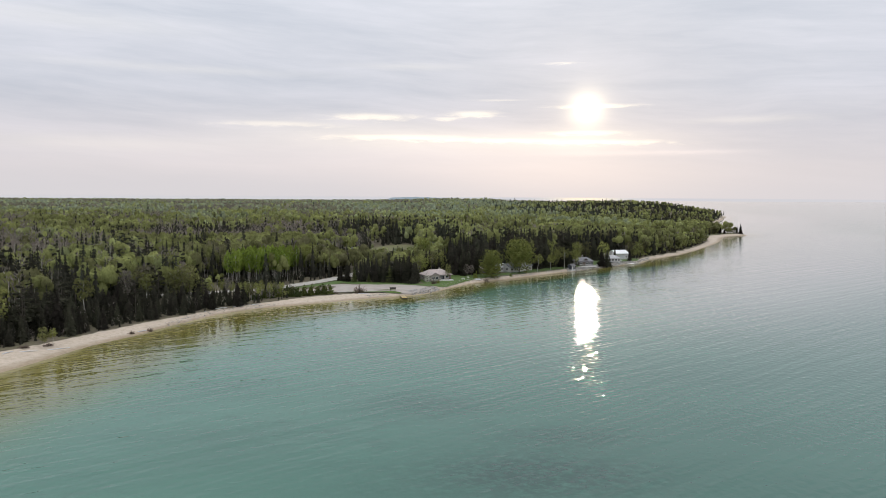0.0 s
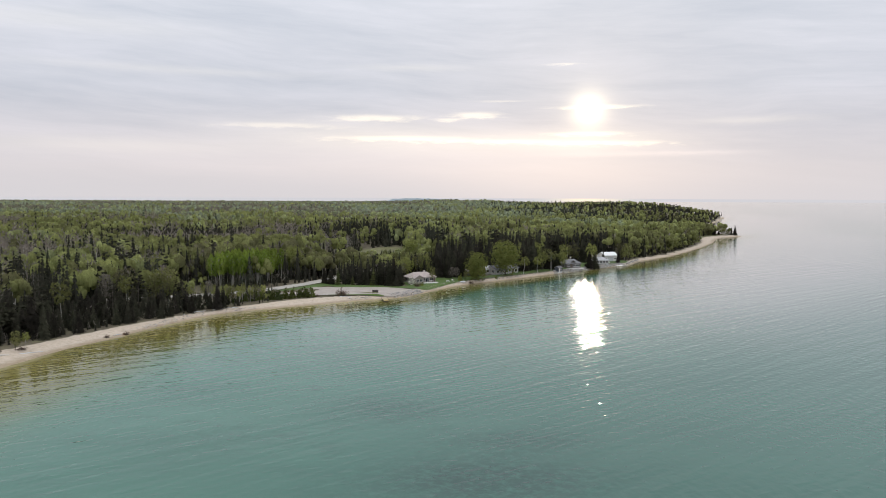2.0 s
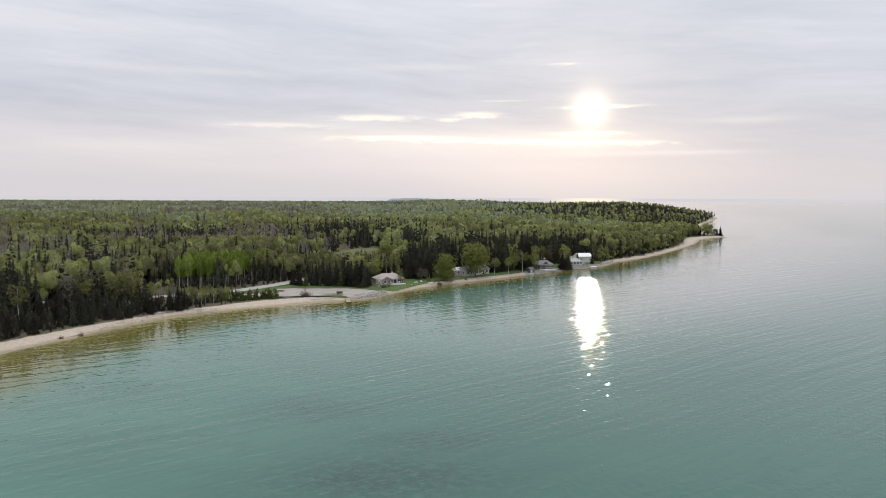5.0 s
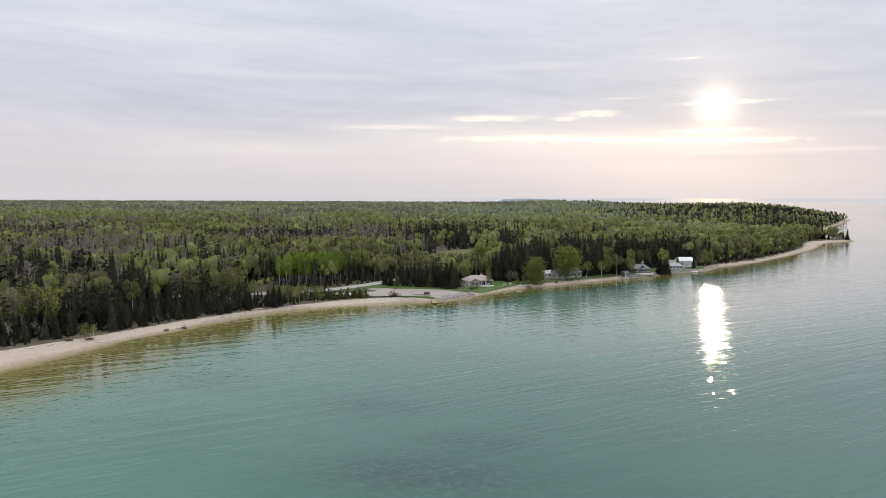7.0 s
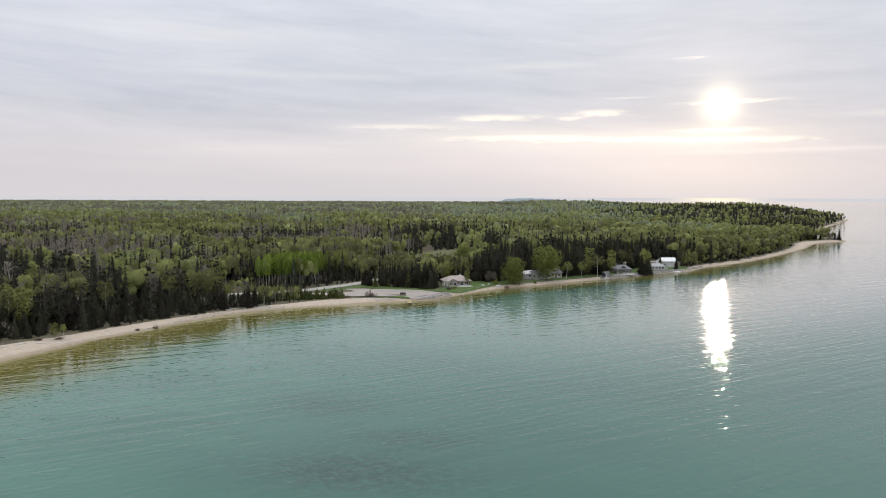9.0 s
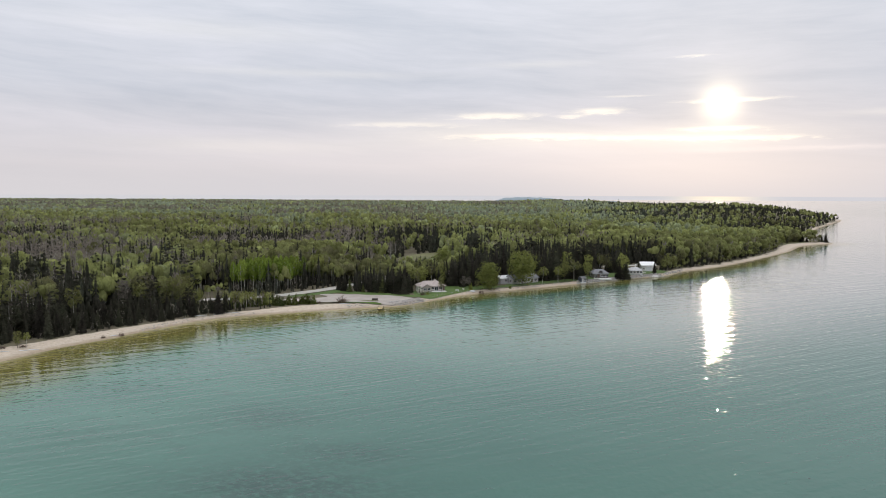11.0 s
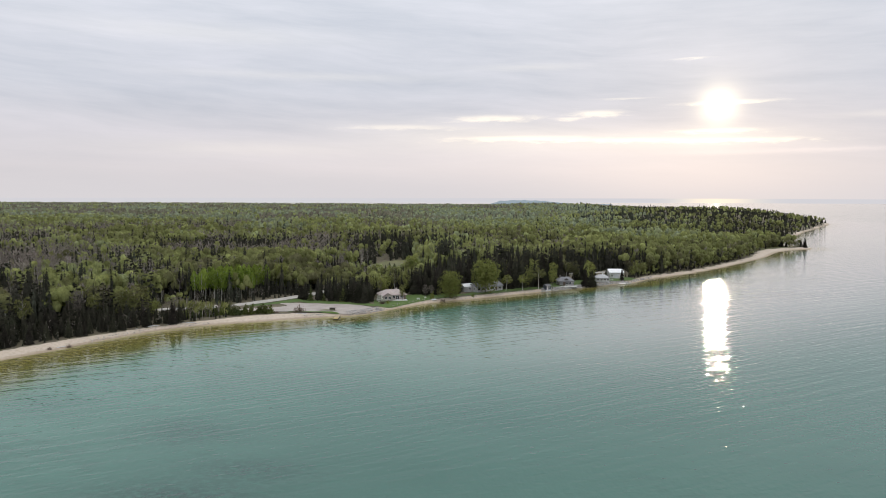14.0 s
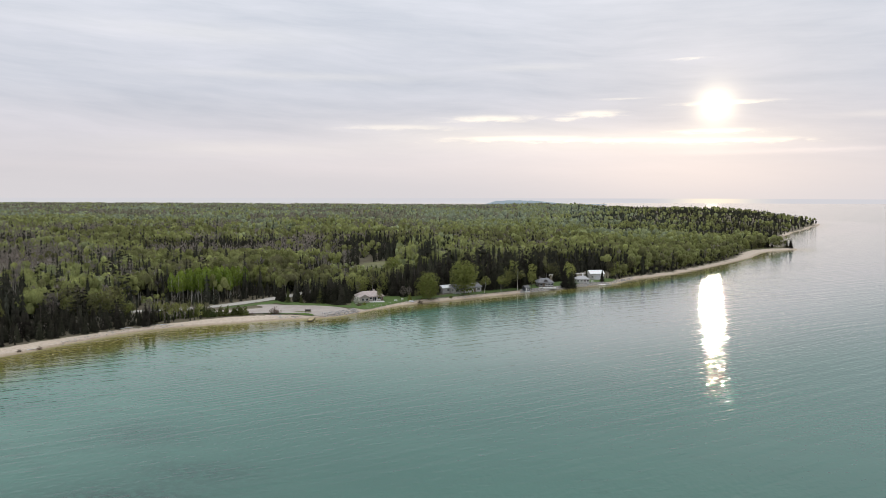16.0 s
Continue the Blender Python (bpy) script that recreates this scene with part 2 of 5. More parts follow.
def shore_distance(x, y):
    """Signed distance from the waterline (land plus) and the beach's width at the nearest place."""
    x, y = np.asarray(x, float), np.asarray(y, float)
    best, width = np.full(x.shape, 1e18), np.zeros(x.shape)
    for i in range(len(SHS)):
        a, b = SHS[i - 1], SHS[i]
        dx, dy = b[0] - a[0], b[1] - a[1]
        t = np.clip(((x - a[0]) * dx + (y - a[1]) * dy) / (dx * dx + dy * dy + 1e-9), 0, 1)
        d = (x - a[0] - t * dx) ** 2 + (y - a[1] - t * dy) ** 2
        m = d < best
        best = np.where(m, d, best)
        width = np.where(m, a[2] + (b[2] - a[2]) * t, width)
    d = np.sqrt(best)
    return np.where(inside(SHS, x, y), d, -d), width


def value_noise(x, y, scale, seed=0):
    """Smooth noise in 0..1 on the plan."""
    u, v = np.asarray(x, float) / scale, np.asarray(y, float) / scale
    i, j = np.floor(u).astype(np.int64), np.floor(v).astype(np.int64)
    a, b = u - i, v - j
    a, b = a * a * (3 - 2 * a), b * b * (3 - 2 * b)

    def h(p, q):
        k = (p * 374761393 + q * 668265263 + seed * 982451653) & 0x7FFFFFFF
        k = ((k ^ (k >> 13)) * 1274126177) & 0x7FFFFFFF
        return ((k ^ (k >> 16)) & 0xFFFF) / 65535.0

    return (h(i, j) * (1 - a) + h(i + 1, j) * a) * (1 - b) + (h(i, j + 1) * (1 - a) + h(i + 1, j + 1) * a) * b


def height_from(sd, w, x, y):
    land = np.where(sd < w, 1.5 * np.clip(sd / w, 0, 1) ** 0.9, 1.5 + 0.012 * np.clip(sd - w, 0, 100) + 0.0072 * np.clip(sd - w - 100, 0, 1500) * np.clip((x + 1700) / 1500, 0.6, 1.0))
    land = land + (value_noise(x, y, 160, 5) - 0.5) * 2.0 * np.clip((sd - 90) / 200, 0, 1) + (value_noise(x, y, 5, 8) - 0.5) * 0.22 * np.clip((sd - 1) / 4, 0, 1)
    land = land + 17.0 * np.exp(-(((x - 280) / 420) ** 2 + ((y - 2250) / 620) ** 2)) * np.clip((sd - 30) / 250, 0, 1)
    land = land + 14.5 * np.exp(-(((x - 390) / 180) ** 2 + ((y - 1420) / 400) ** 2)) * np.clip((sd - 8) / 80, 0, 1)
    # a low rise under the meadow behind the houses
    land = land + 6.0 * np.exp(-(((x + 42) / 70) ** 2 + ((y - 530) / 75) ** 2))
    return np.where(sd >= 0, land, np.maximum(sd * 0.10, -6.0))


def ground_z(x, y):
    x, y = np.atleast_1d(np.asarray(x, float)), np.atleast_1d(np.asarray(y, float))
    sd, w = shore_distance(x, y)
    return height_from(sd, w, x, y)


def gz(x, y):
    return float(ground_z([x], [y])[0])


def mesh_np(name, verts, faces, mats=(), mat_index=None, tint=None, smooth=False):
    """A mesh from arrays of vertices and of faces with equal corner counts."""
    verts, faces = np.ascontiguousarray(verts, np.float32), np.ascontiguousarray(faces, np.int32)
    me = bpy.data.meshes.new(name)
    me.vertices.add(len(verts))
    me.vertices.foreach_set("co", verts.ravel())
    me.loops.add(faces.size)
    me.loops.foreach_set("vertex_index", faces.ravel())
    me.polygons.add(len(faces))
    me.polygons.foreach_set("loop_start", np.arange(0, faces.size, faces.shape[1], dtype=np.int32))
    for m in mats:
        me.materials.append(m)
    if mat_index is not None:
        me.polygons.foreach_set("material_index", np.ascontiguousarray(mat_index, np.int32))
    me.update(calc_edges=True)
    if tint is not None:
        me.attributes.new("tint", "FLOAT", "FACE").data.foreach_set("value", np.ascontiguousarray(tint, np.float32))
    if smooth:
        me.polygons.foreach_set("use_smooth", np.ones(len(faces), bool))
    return me


def lines(*parts):
    """Grid lines from stretches (from, to, step)."""
    out = [np.arange(a, b, s) for a, b, s in parts]
    return np.concatenate(out + [[parts[-1][1]]])


GX = lines((-5200, -1000, 220), (-1000, -200, 40), (-200, -130, 8), (-130, 140, 2.0), (140, 380, 6), (380, 700, 16), (700, 1200, 80), (1200, 5200, 400))
GY = lines((-3200, -100, 200), (-100, 130, 16), (130, 480, 2.0), (480, 800, 6), (800, 1600, 16), (1600, 3000, 70), (3000, 5200, 220))


def grid_faces(nx, ny):
    i, j = np.meshgrid(np.arange(nx - 1), np.arange(ny - 1), indexing="ij")
    a = (i * ny + j).ravel()
    return np.stack([a, a + ny, a + ny + 1, a + 1], axis=1)


GRX, GRY = [a.ravel() for a in np.meshgrid(GX, GY, indexing="ij")]
G_SD, G_W = shore_distance(GRX, GRY)
G_FACES = grid_faces(len(GX), len(GY))

# ---- ground ----
m, g, b = material("forest_floor_and_sand", 0.9)
pos = g.put("ShaderNodeNewGeometry").outputs["Position"]
beach = g.put("ShaderNodeAttribute", attribute_name="beach").outputs["Fac"]
mott = g.noise(pos, 0.35, 5, 0.6)
soil = g.ramp(mott, [(0.3, (0.075, 0.060, 0.040)), (0.5, (0.12, 0.10, 0.062)), (0.7, (0.15, 0.14, 0.07))])
wet = g.put("ShaderNodeSeparateXYZ", {0: pos}).outputs[2]
sandn = g.math("ADD", g.math("MULTIPLY", g.noise(pos, 0.8, 5, 0.65), 0.6), g.math("MULTIPLY", g.noise(pos, 5.0, 3), 0.4))
sand = g.ramp(sandn, [(0.28, (0.30, 0.24, 0.18)), (0.45, (0.47, 0.39, 0.305)), (0.7, (0.60, 0.51, 0.415))])
damp = g.put("ShaderNodeMapRange", {0: g.math("ADD", wet, g.math("MULTIPLY", g.math("SUBTRACT", mott, 0.5), 0.5)), 1: 0.1, 2: 0.55, 3: 0.0, 4: 1.0}).outputs[0]
sand = g.mix(damp, g.mix(1.0, sand, (0.62, 0.58, 0.50, 1), "MULTIPLY"), sand)
edge = g.put("ShaderNodeMapRange", {0: g.math("ADD", beach, g.math("MULTIPLY", g.math("SUBTRACT", g.noise(pos, 0.5, 4), 0.5), 0.9)), 1: 0.4, 2: 0.6}).outputs[0]
wire(g, g.mix(edge, soil, sand), b.inputs["Base Color"])
wire(g, g.put("ShaderNodeBump", {"Strength": 0.5, "Distance": 0.15, "Height": sandn}).outputs[0], b.inputs["Normal"])
MAT_GROUND = m
gzv = height_from(G_SD, G_W, GRX, GRY)
me = mesh_np("ground", np.stack([GRX, GRY, gzv], 1), G_FACES, [MAT_GROUND], smooth=True)
me.attributes.new("beach", "FLOAT", "POINT").data.foreach_set("value", np.clip((G_W - G_SD) / 2.0 + 0.5, 0, 1).astype(np.float32))
ground = tagged(new("ground", me), "wooded peninsula ground with a pale sandy lake beach", "ground", kind="structure")

# ---- water ----
m, g, b = material("lake_water", 0.03)
b.inputs["IOR"].default_value = 1.333
pos = g.put("ShaderNodeNewGeometry").outputs["Position"]
off = g.put("ShaderNodeAttribute", attribute_name="offshore").outputs["Fac"]
sx, sy, sz = g.put("ShaderNodeSeparateXYZ", {0: pos}).outputs
patch = g.noise(g.xyz(g.math("MULTIPLY", sx, 0.016), g.math("MULTIPLY", sy, 0.03)), 1.0, 5, 0.6)
weed = g.noise(g.xyz(g.math("MULTIPLY", sx, 0.10), g.math("MULTIPLY", sy, 0.16)), 1.0, 6, 0.7)
deep = g.ramp(patch, [(0.30, (0.034, 0.116, 0.085)), (0.5, (0.045, 0.143, 0.104)), (0.7, (0.056, 0.164, 0.120))])
shal = g.math("ADD", off, g.math("MULTIPLY", g.math("SUBTRACT", patch, 0.5), 16.0))
body = g.ramp(g.math("DIVIDE", shal, 60.0), [(0.0, (0.34, 0.30, 0.16)), (0.03, (0.22, 0.195, 0.075)), (0.2, (0.145, 0.13, 0.035)), (0.40, (0.115, 0.122, 0.038)), (0.65, (0.062, 0.148, 0.088)), (0.9, (0.060, 0.158, 0.115))])
inshore = g.put("ShaderNodeMapRange", {0: shal, 1: 26.0, 2: 56.0, 3: 1.0, 4: 0.0}, interpolation_type="SMOOTHSTEP").outputs[0]
col = g.mix(inshore, deep, body)
bed = g.math("MULTIPLY", g.put("ShaderNodeMapRange", {0: weed, 1: 0.52, 2: 0.66}).outputs[0], g.put("ShaderNodeMapRange", {0: patch, 1: 0.46, 2: 0.6}).outputs[0])
col = g.mix(g.math("MULTIPLY", bed, 0.45), col, (0.025, 0.07, 0.055, 1))


def bed_spot(cx, cy, wx_, wy_, k):
    a_ = g.math("DIVIDE", g.math("SUBTRACT", sx, cx), wx_)
    b_ = g.math("DIVIDE", g.math("SUBTRACT", sy, cy), wy_)
    return g.math("MULTIPLY", g.math("EXPONENT", g.math("MULTIPLY", g.math("ADD", g.math("MULTIPLY", a_, a_), g.math("MULTIPLY", b_, b_)), -1.0)), k)


# weed beds on the lake floor that show through
spots = g.math("ADD", g.math("ADD", bed_spot(14, 103, 18, 9, 1.5), bed_spot(20, 120, 14, 6, 0.9)), g.math("ADD", bed_spot(-4, 137, 14, 8, 0.55), bed_spot(-30, 120, 16, 9, 0.3)))
tufts = g.noise(g.xyz(g.math("MULTIPLY", sx, 0.42), g.math("MULTIPLY", sy, 0.62), 2.0), 1.0, 6, 0.75)
spots = g.math("MULTIPLY", spots, g.put("ShaderNodeMapRange", {0: tufts, 1: 0.36, 2: 0.54}).outputs[0])
col = g.mix(g.math("MINIMUM", g.math("MULTIPLY", spots, 0.8), 0.92), col, (0.012, 0.038, 0.032, 1))
col = g.mix(g.put("ShaderNodeMapRange", {0: off, 1: 110.0, 2: 260.0, 3: 0.0, 4: 0.55}).outputs[0], col, (0.026, 0.092, 0.073, 1))
# sky reflection painted into the water colour, greyer towards the east
sky_sheen = g.math("MULTIPLY", g.put("ShaderNodeMapRange", {0: off, 1: 24.0, 2: 60.0}, interpolation_type="SMOOTHSTEP").outputs[0], g.put("ShaderNodeMapRange", {0: off, 1: 150.0, 2: 340.0, 3: 1.0, 4: 0.0}, interpolation_type="SMOOTHSTEP").outputs[0])
sky_sheen = g.math("MULTIPLY", sky_sheen, g.put("ShaderNodeMapRange", {0: sy, 1: 150.0, 2: 270.0}, interpolation_type="SMOOTHSTEP").outputs[0])
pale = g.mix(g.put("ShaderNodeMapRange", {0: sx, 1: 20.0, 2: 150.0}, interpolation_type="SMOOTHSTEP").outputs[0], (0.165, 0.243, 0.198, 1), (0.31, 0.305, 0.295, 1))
col = g.mix(g.math("MULTIPLY", sky_sheen, 0.75), col, pale)
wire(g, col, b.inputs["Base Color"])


def axes(turn):
    c, s = math.cos(radians(turn)), math.sin(radians(turn))
    return g.math("ADD", g.math("MULTIPLY", sx, c), g.math("MULTIPLY", sy, s)), g.math("SUBTRACT", g.math("MULTIPLY", sy, c), g.math("MULTIPLY", sx, s))


def wavelets(turn, length, height, wander, seed):
    """Long-crested ripples: bent sine trains that swell and fade."""
    u, v = axes(turn)
    bend = g.noise(g.xyz(g.math("MULTIPLY", u, 0.10 / length), g.math("MULTIPLY", v, 0.40 / length), seed), 1.0, 2.0, 0.5)
    phase = g.math("ADD", g.math("MULTIPLY", v, 2 * math.pi / length), g.math("MULTIPLY", bend, wander))
    gain = g.noise(g.xyz(g.math("MULTIPLY", u, 0.10 / length), g.math("MULTIPLY", v, 0.2 / length), seed + 5.0), 1.0, 2.0)
    gain = g.put("ShaderNodeMapRange", {0: gain, 1: 0.34, 2: 0.66, 3: 0.15, 4: 1.0}).outputs[0]
    return g.math("MULTIPLY", g.math("MULTIPLY", g.math("SINE", phase), gain), height)


def ripple(turn, along, across, detail, seed):
    u, v = axes(turn)
    return g.noise(g.xyz(g.math("MULTIPLY", u, along), g.math("MULTIPLY", v, across), seed), 1.0, detail, 0.45)


trains = [wavelets(38, 8.5, 0.022, 9.0, 11.0), wavelets(35, 5.2, 0.018, 9.0, 1.0), wavelets(42, 2.6, 0.014, 9.0, 3.0), wavelets(31, 1.6, 0.007, 9.0, 6.0), g.math("MULTIPLY", ripple(28, 0.30, 0.75, 2.0, 9.0), 0.034), g.math("MULTIPLY", ripple(100, 0.45, 0.7, 1.0, 14.0), 0.070), g.math("MULTIPLY", ripple(40, 0.8, 0.9, 0.5, 21.0), 0.022), g.math("MULTIPLY", g.math("MAXIMUM", g.math("SUBTRACT", ripple(25, 0.35, 0.8, 1.0, 31.0), 0.58), 0.0), 0.12)]
h = trains[0]
for extra in trains[1:]:
    h = g.math("ADD", h, extra)
calm = g.math("ADD", 0.5, g.math("MULTIPLY", g.noise(g.xyz(g.math("MULTIPLY", sx, 0.008), g.math("MULTIPLY", sy, 0.022), 7.0), 1.0, 3), 0.9))
h = g.math("MULTIPLY", h, calm)
wire(g, g.put("ShaderNodeBump", {"Strength": 1.0, "Distance": 1.0, "Height": h}).outputs[0], b.inputs["Normal"])
MAT_WATER = m
keep = (G_SD[G_FACES] < 14).any(axis=1)
wx = np.stack([GRX, GRY, np.zeros_like(GRX)], 1)
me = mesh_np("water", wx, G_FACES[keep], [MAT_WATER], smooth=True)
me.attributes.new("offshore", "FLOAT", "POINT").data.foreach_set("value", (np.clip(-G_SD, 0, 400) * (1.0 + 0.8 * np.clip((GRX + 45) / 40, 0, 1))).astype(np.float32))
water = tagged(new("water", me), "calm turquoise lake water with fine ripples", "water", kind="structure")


# ---- helpers for things ----
def part(name, bm, mat, parent=None, label="", at=None):
    me = bpy.data.meshes.new(name)
    bm.to_mesh(me)
    bm.free()
    me.materials.append(mat)
    ob = new(name, me)
    ob.parent = parent
    if at is not None:
        ob.matrix_basis = at
    return tagged(ob, label)


def empty(name, m, label, category, group=""):
    ob = new(name)
    ob.empty_display_size = 0.3
    ob.matrix_basis = m
    return tagged(ob, label, category, group)


def box(bm, x0, x1, y0, y1, z0, z1, bevel=0.0):
    r = bmesh.ops.create_cube(bm, size=1.0, matrix=Matrix.Translation(((x0 + x1) / 2, (y0 + y1) / 2, (z0 + z1) / 2)) @ Matrix.Diagonal((x1 - x0, y1 - y0, z1 - z0, 1)))
    if bevel:
        es = list({e for v in r["verts"] for e in v.link_edges})
        bmesh.ops.bevel(bm, geom=es, offset=bevel, segments=1, affect="EDGES")
    return bm


def boxed(*a, **k):
    return box(bmesh.new(), *a, **k)


def draped(name, poly, mat, lift, label, category="ground", step=2.0):
    """A thin sheet over the ground with the given outline."""
    p = smooth_shore(np.array(poly, float), 2)
    bm = bmesh.new()
    bm.faces.new([bm.verts.new((q[0], q[1], 0)) for q in p])
    for axis in (0, 1):
        lo, hi = p[:, axis].min(), p[:, axis].max()
        for c in np.arange(math.ceil(lo / step) * step, hi, step):
            bmesh.ops.bisect_plane(bm, geom=bm.verts[:] + bm.edges[:] + bm.faces[:], plane_co=(c, c, 0), plane_no=(1, 0, 0) if axis == 0 else (0, 1, 0))
    zs = ground_z([v.co.x for v in bm.verts], [v.co.y for v in bm.verts])
    for v, z in zip(bm.verts, zs):
        v.co.z = z + lift
    bmesh.ops.recalc_face_normals(bm, faces=bm.faces[:])
    if sum(f.normal.z for f in bm.faces) < 0:
        bmesh.ops.reverse_faces(bm, faces=bm.faces[:])
    return tagged(part(name, bm, mat), label, category, kind="structure")


MAT_LAWN = rough_material("mown_grass", (0.052, 0.096, 0.016), (0.088, 0.143, 0.024), 0.5, 0.9)
MAT_MEADOW = rough_material("dry_meadow_grass", (0.10, 0.11, 0.04), (0.175, 0.165, 0.075), 0.12, 0.9)
MAT_ASPHALT = rough_material("sun_bleached_asphalt", (0.31, 0.27, 0.24), (0.41, 0.365, 0.325), 0.25, 0.9)
MAT_ROAD = rough_material("pale_asphalt_road", (0.36, 0.335, 0.30), (0.46, 0.43, 0.39), 0.3, 0.9)

LOT = [(-68, 283), (-60, 282.5), (-47, 286.5), (-30, 289), (-18, 290.5), (-14.5, 291.5), (-10, 297.5), (-5.5, 304), (-12, 309.5), (-22, 311.5), (-36, 310.5), (-50, 310.5), (-54, 307), (-46, 303), (-50, 298), (-62, 292)]
ROAD = [(-175, 246), (-140, 262), (-112, 273), (-95, 282), (-80, 291), (-70, 299.5), (-61.5, 312.5), (-53, 326), (-47, 340), (-42, 356), (-32, 374), (-10, 395), (30, 422), (68, 448), (86, 460), (106, 474), (114, 479)]
STRIP = [(-67, 296), (-61, 305), (-54, 316.5), (-47, 327), (-44, 322), (-47, 312), (-54, 307), (-60, 299)]
VERGE = [(-49, 325), (-46, 313), (-36, 311), (-12, 311), (-6, 308), (-8, 317), (-30, 318), (-44, 320)]
LAWN_A = [(-7, 309), (-1, 310.5), (4, 321), (13, 336), (28, 349), (26, 358), (8, 352), (-4, 345), (-14, 330)]
LAWN_B = [(28, 349.5), (46, 366), (62, 381.5), (70, 389), (66, 396), (40, 372), (26, 357)]
LAWN_C = [(69, 389), (88, 407.5), (107, 428), (119, 434), (124, 444), (118, 452), (98, 440), (78, 415), (64, 398)]
MEADOW = [(-52, 452), (-46, 440), (-38, 430), (-23, 432), (-17, 455), (-18, 480), (-27, 485), (-40, 477), (-49, 466)]
SPIT_GRASS = [(258, 690), (276, 723), (298, 743), (314, 752), (306, 763), (290, 760), (270, 738), (252, 705)]
draped("parking_lot", LOT, MAT_ASPHALT, 0.22, "pale sun-bleached asphalt parking lot by the shore", "parking lot")
draped("lawn", STRIP, MAT_LAWN, 0.18, "green grass strip between road and parking lot", "lawn")
draped("lawn", VERGE, MAT_LAWN, 0.18, "grass verge behind the parking lot", "lawn")
draped("lawn", LAWN_A, MAT_LAWN, 0.18, "mown green lawn running down to the beach", "lawn")
draped("lawn", LAWN_B, MAT_LAWN, 0.18, "mown shaded lawn under birches by the shore", "lawn")
draped("lawn", LAWN_C, MAT_LAWN, 0.18, "mown green lawn above the stone revetment", "lawn")
draped("lawn", [(-41, 286.4), (-28, 288.2), (-18.5, 289.9), (-18.5, 291.2), (-30, 290.0), (-41, 288.2)], MAT_LAWN, 0.34, "narrow grass strip along the parking lot's edge", "lawn")
draped("lawn", [(-30, 292.4), (-20.5, 293.4), (-21, 295.4), (-27, 295.2)], MAT_MEADOW, 0.34, "dry grass island in the parking lot", "lawn")
draped("meadow", MEADOW, MAT_MEADOW, 0.35, "yellow-green open meadow inside the forest", "meadow", 6.0)
draped("grass_patch", SPIT_GRASS, MAT_MEADOW, 0.12, "dry grass patch on the sandy spit", "grass", 4.0)


def ribbon(name, centre, width, mat, lift, label):
    c = np.array(centre, float)
    for _ in range(3):
        q = np.stack([c[:-1] * 0.75 + c[1:] * 0.25, c[:-1] * 0.25 + c[1:] * 0.75], 1).reshape(-1, 2)
        c = np.vstack([c[:1], q, c[-1:]])
    t = np.gradient(c, axis=0)
    t /= np.linalg.norm(t, axis=1)[:, None]
    n = np.stack([-t[:, 1], t[:, 0]], 1)
    cols = [c + n * k * width / 2 for k in (-1, -0.5, 0, 0.5, 1)]
    v = np.stack(cols, 1).reshape(-1, 2)
    z = ground_z(v[:, 0], v[:, 1]) + lift
    f = grid_faces(len(c), 5)[:, ::-1]
    ob = new(name, mesh_np(name, np.column_stack([v, z]), f, [mat], smooth=True))
    return tagged(ob, label, "road", kind="structure")


ribbon("road", ROAD, 6.4, MAT_ROAD, 0.26, "pale asphalt road through the forest behind the shore")

# ---- trees ----
rng = np.random.default_rng(7)


def unit(v):
    return v / (np.linalg.norm(v, axis=-1, keepdims=True) + 1e-9)


def leaf_quads(centres, normals, size, r, stretch=1.0):
    """Uneven four-cornered leaf clumps at the centres."""
    n = len(centres)
    a = unit(np.cross(normals, r.normal(size=(n, 3))))
    b = np.cross(normals, a)
    s = size * r.uniform(0.6, 1.35, (n, 1))
    k = [r.uniform(0.6, 1.2, (n, 1)) for _ in range(4)]
    v = np.stack([centres + a * s * stretch * k[0], centres + b * s / stretch * k[1], centres - a * s * stretch * k[2], centres - b * s / stretch * k[3]], 1)
    return v.reshape(-1, 3)


def broadleaf_crown(n, size, seed, spread=0.30, base=0.32, lobes=9, loose=1.0):
    """Crown of a tree of height 1, made of leaf clumps on rounded boughs with gaps."""
    r = np.random.default_rng(seed)
    c, rad = [], []
    for i in range(lobes):
        h = base + 0.12 + (0.86 - base) * (i + 0.5) / lobes * 0.95
        a = i * 2.4 + r.uniform(-0.6, 0.6)
        out = spread * 0.72 * math.sin(math.pi * min(0.98, max(0.12, (h - base) / (1.06 - base)))) ** 0.7 * r.uniform(0.5, 1.0)
        c.append((out * math.cos(a), out * math.sin(a), h))
        rad.append(spread * r.uniform(0.36, 0.56) * (1.0 if i < lobes - 2 else 0.75))
    c, rad = np.array(c), np.array(rad)
    k = r.choice(lobes, n, p=rad ** 2 / (rad ** 2).sum())
    d = unit(r.normal(size=(n, 3)) + np.array([0, 0, 0.45]))
    q = c[k] + d * (rad[k] * r.uniform(1.0 - 0.22 * loose, 1.0 + 0.08 * loose, n))[:, None] * np.array([1, 1, 1.15])
    nor = unit(d * 0.9 + np.array([0, 0, 0.25]) + r.normal(size=(n, 3)) * 0.28 * loose)
    return leaf_quads(q, nor, size, r)


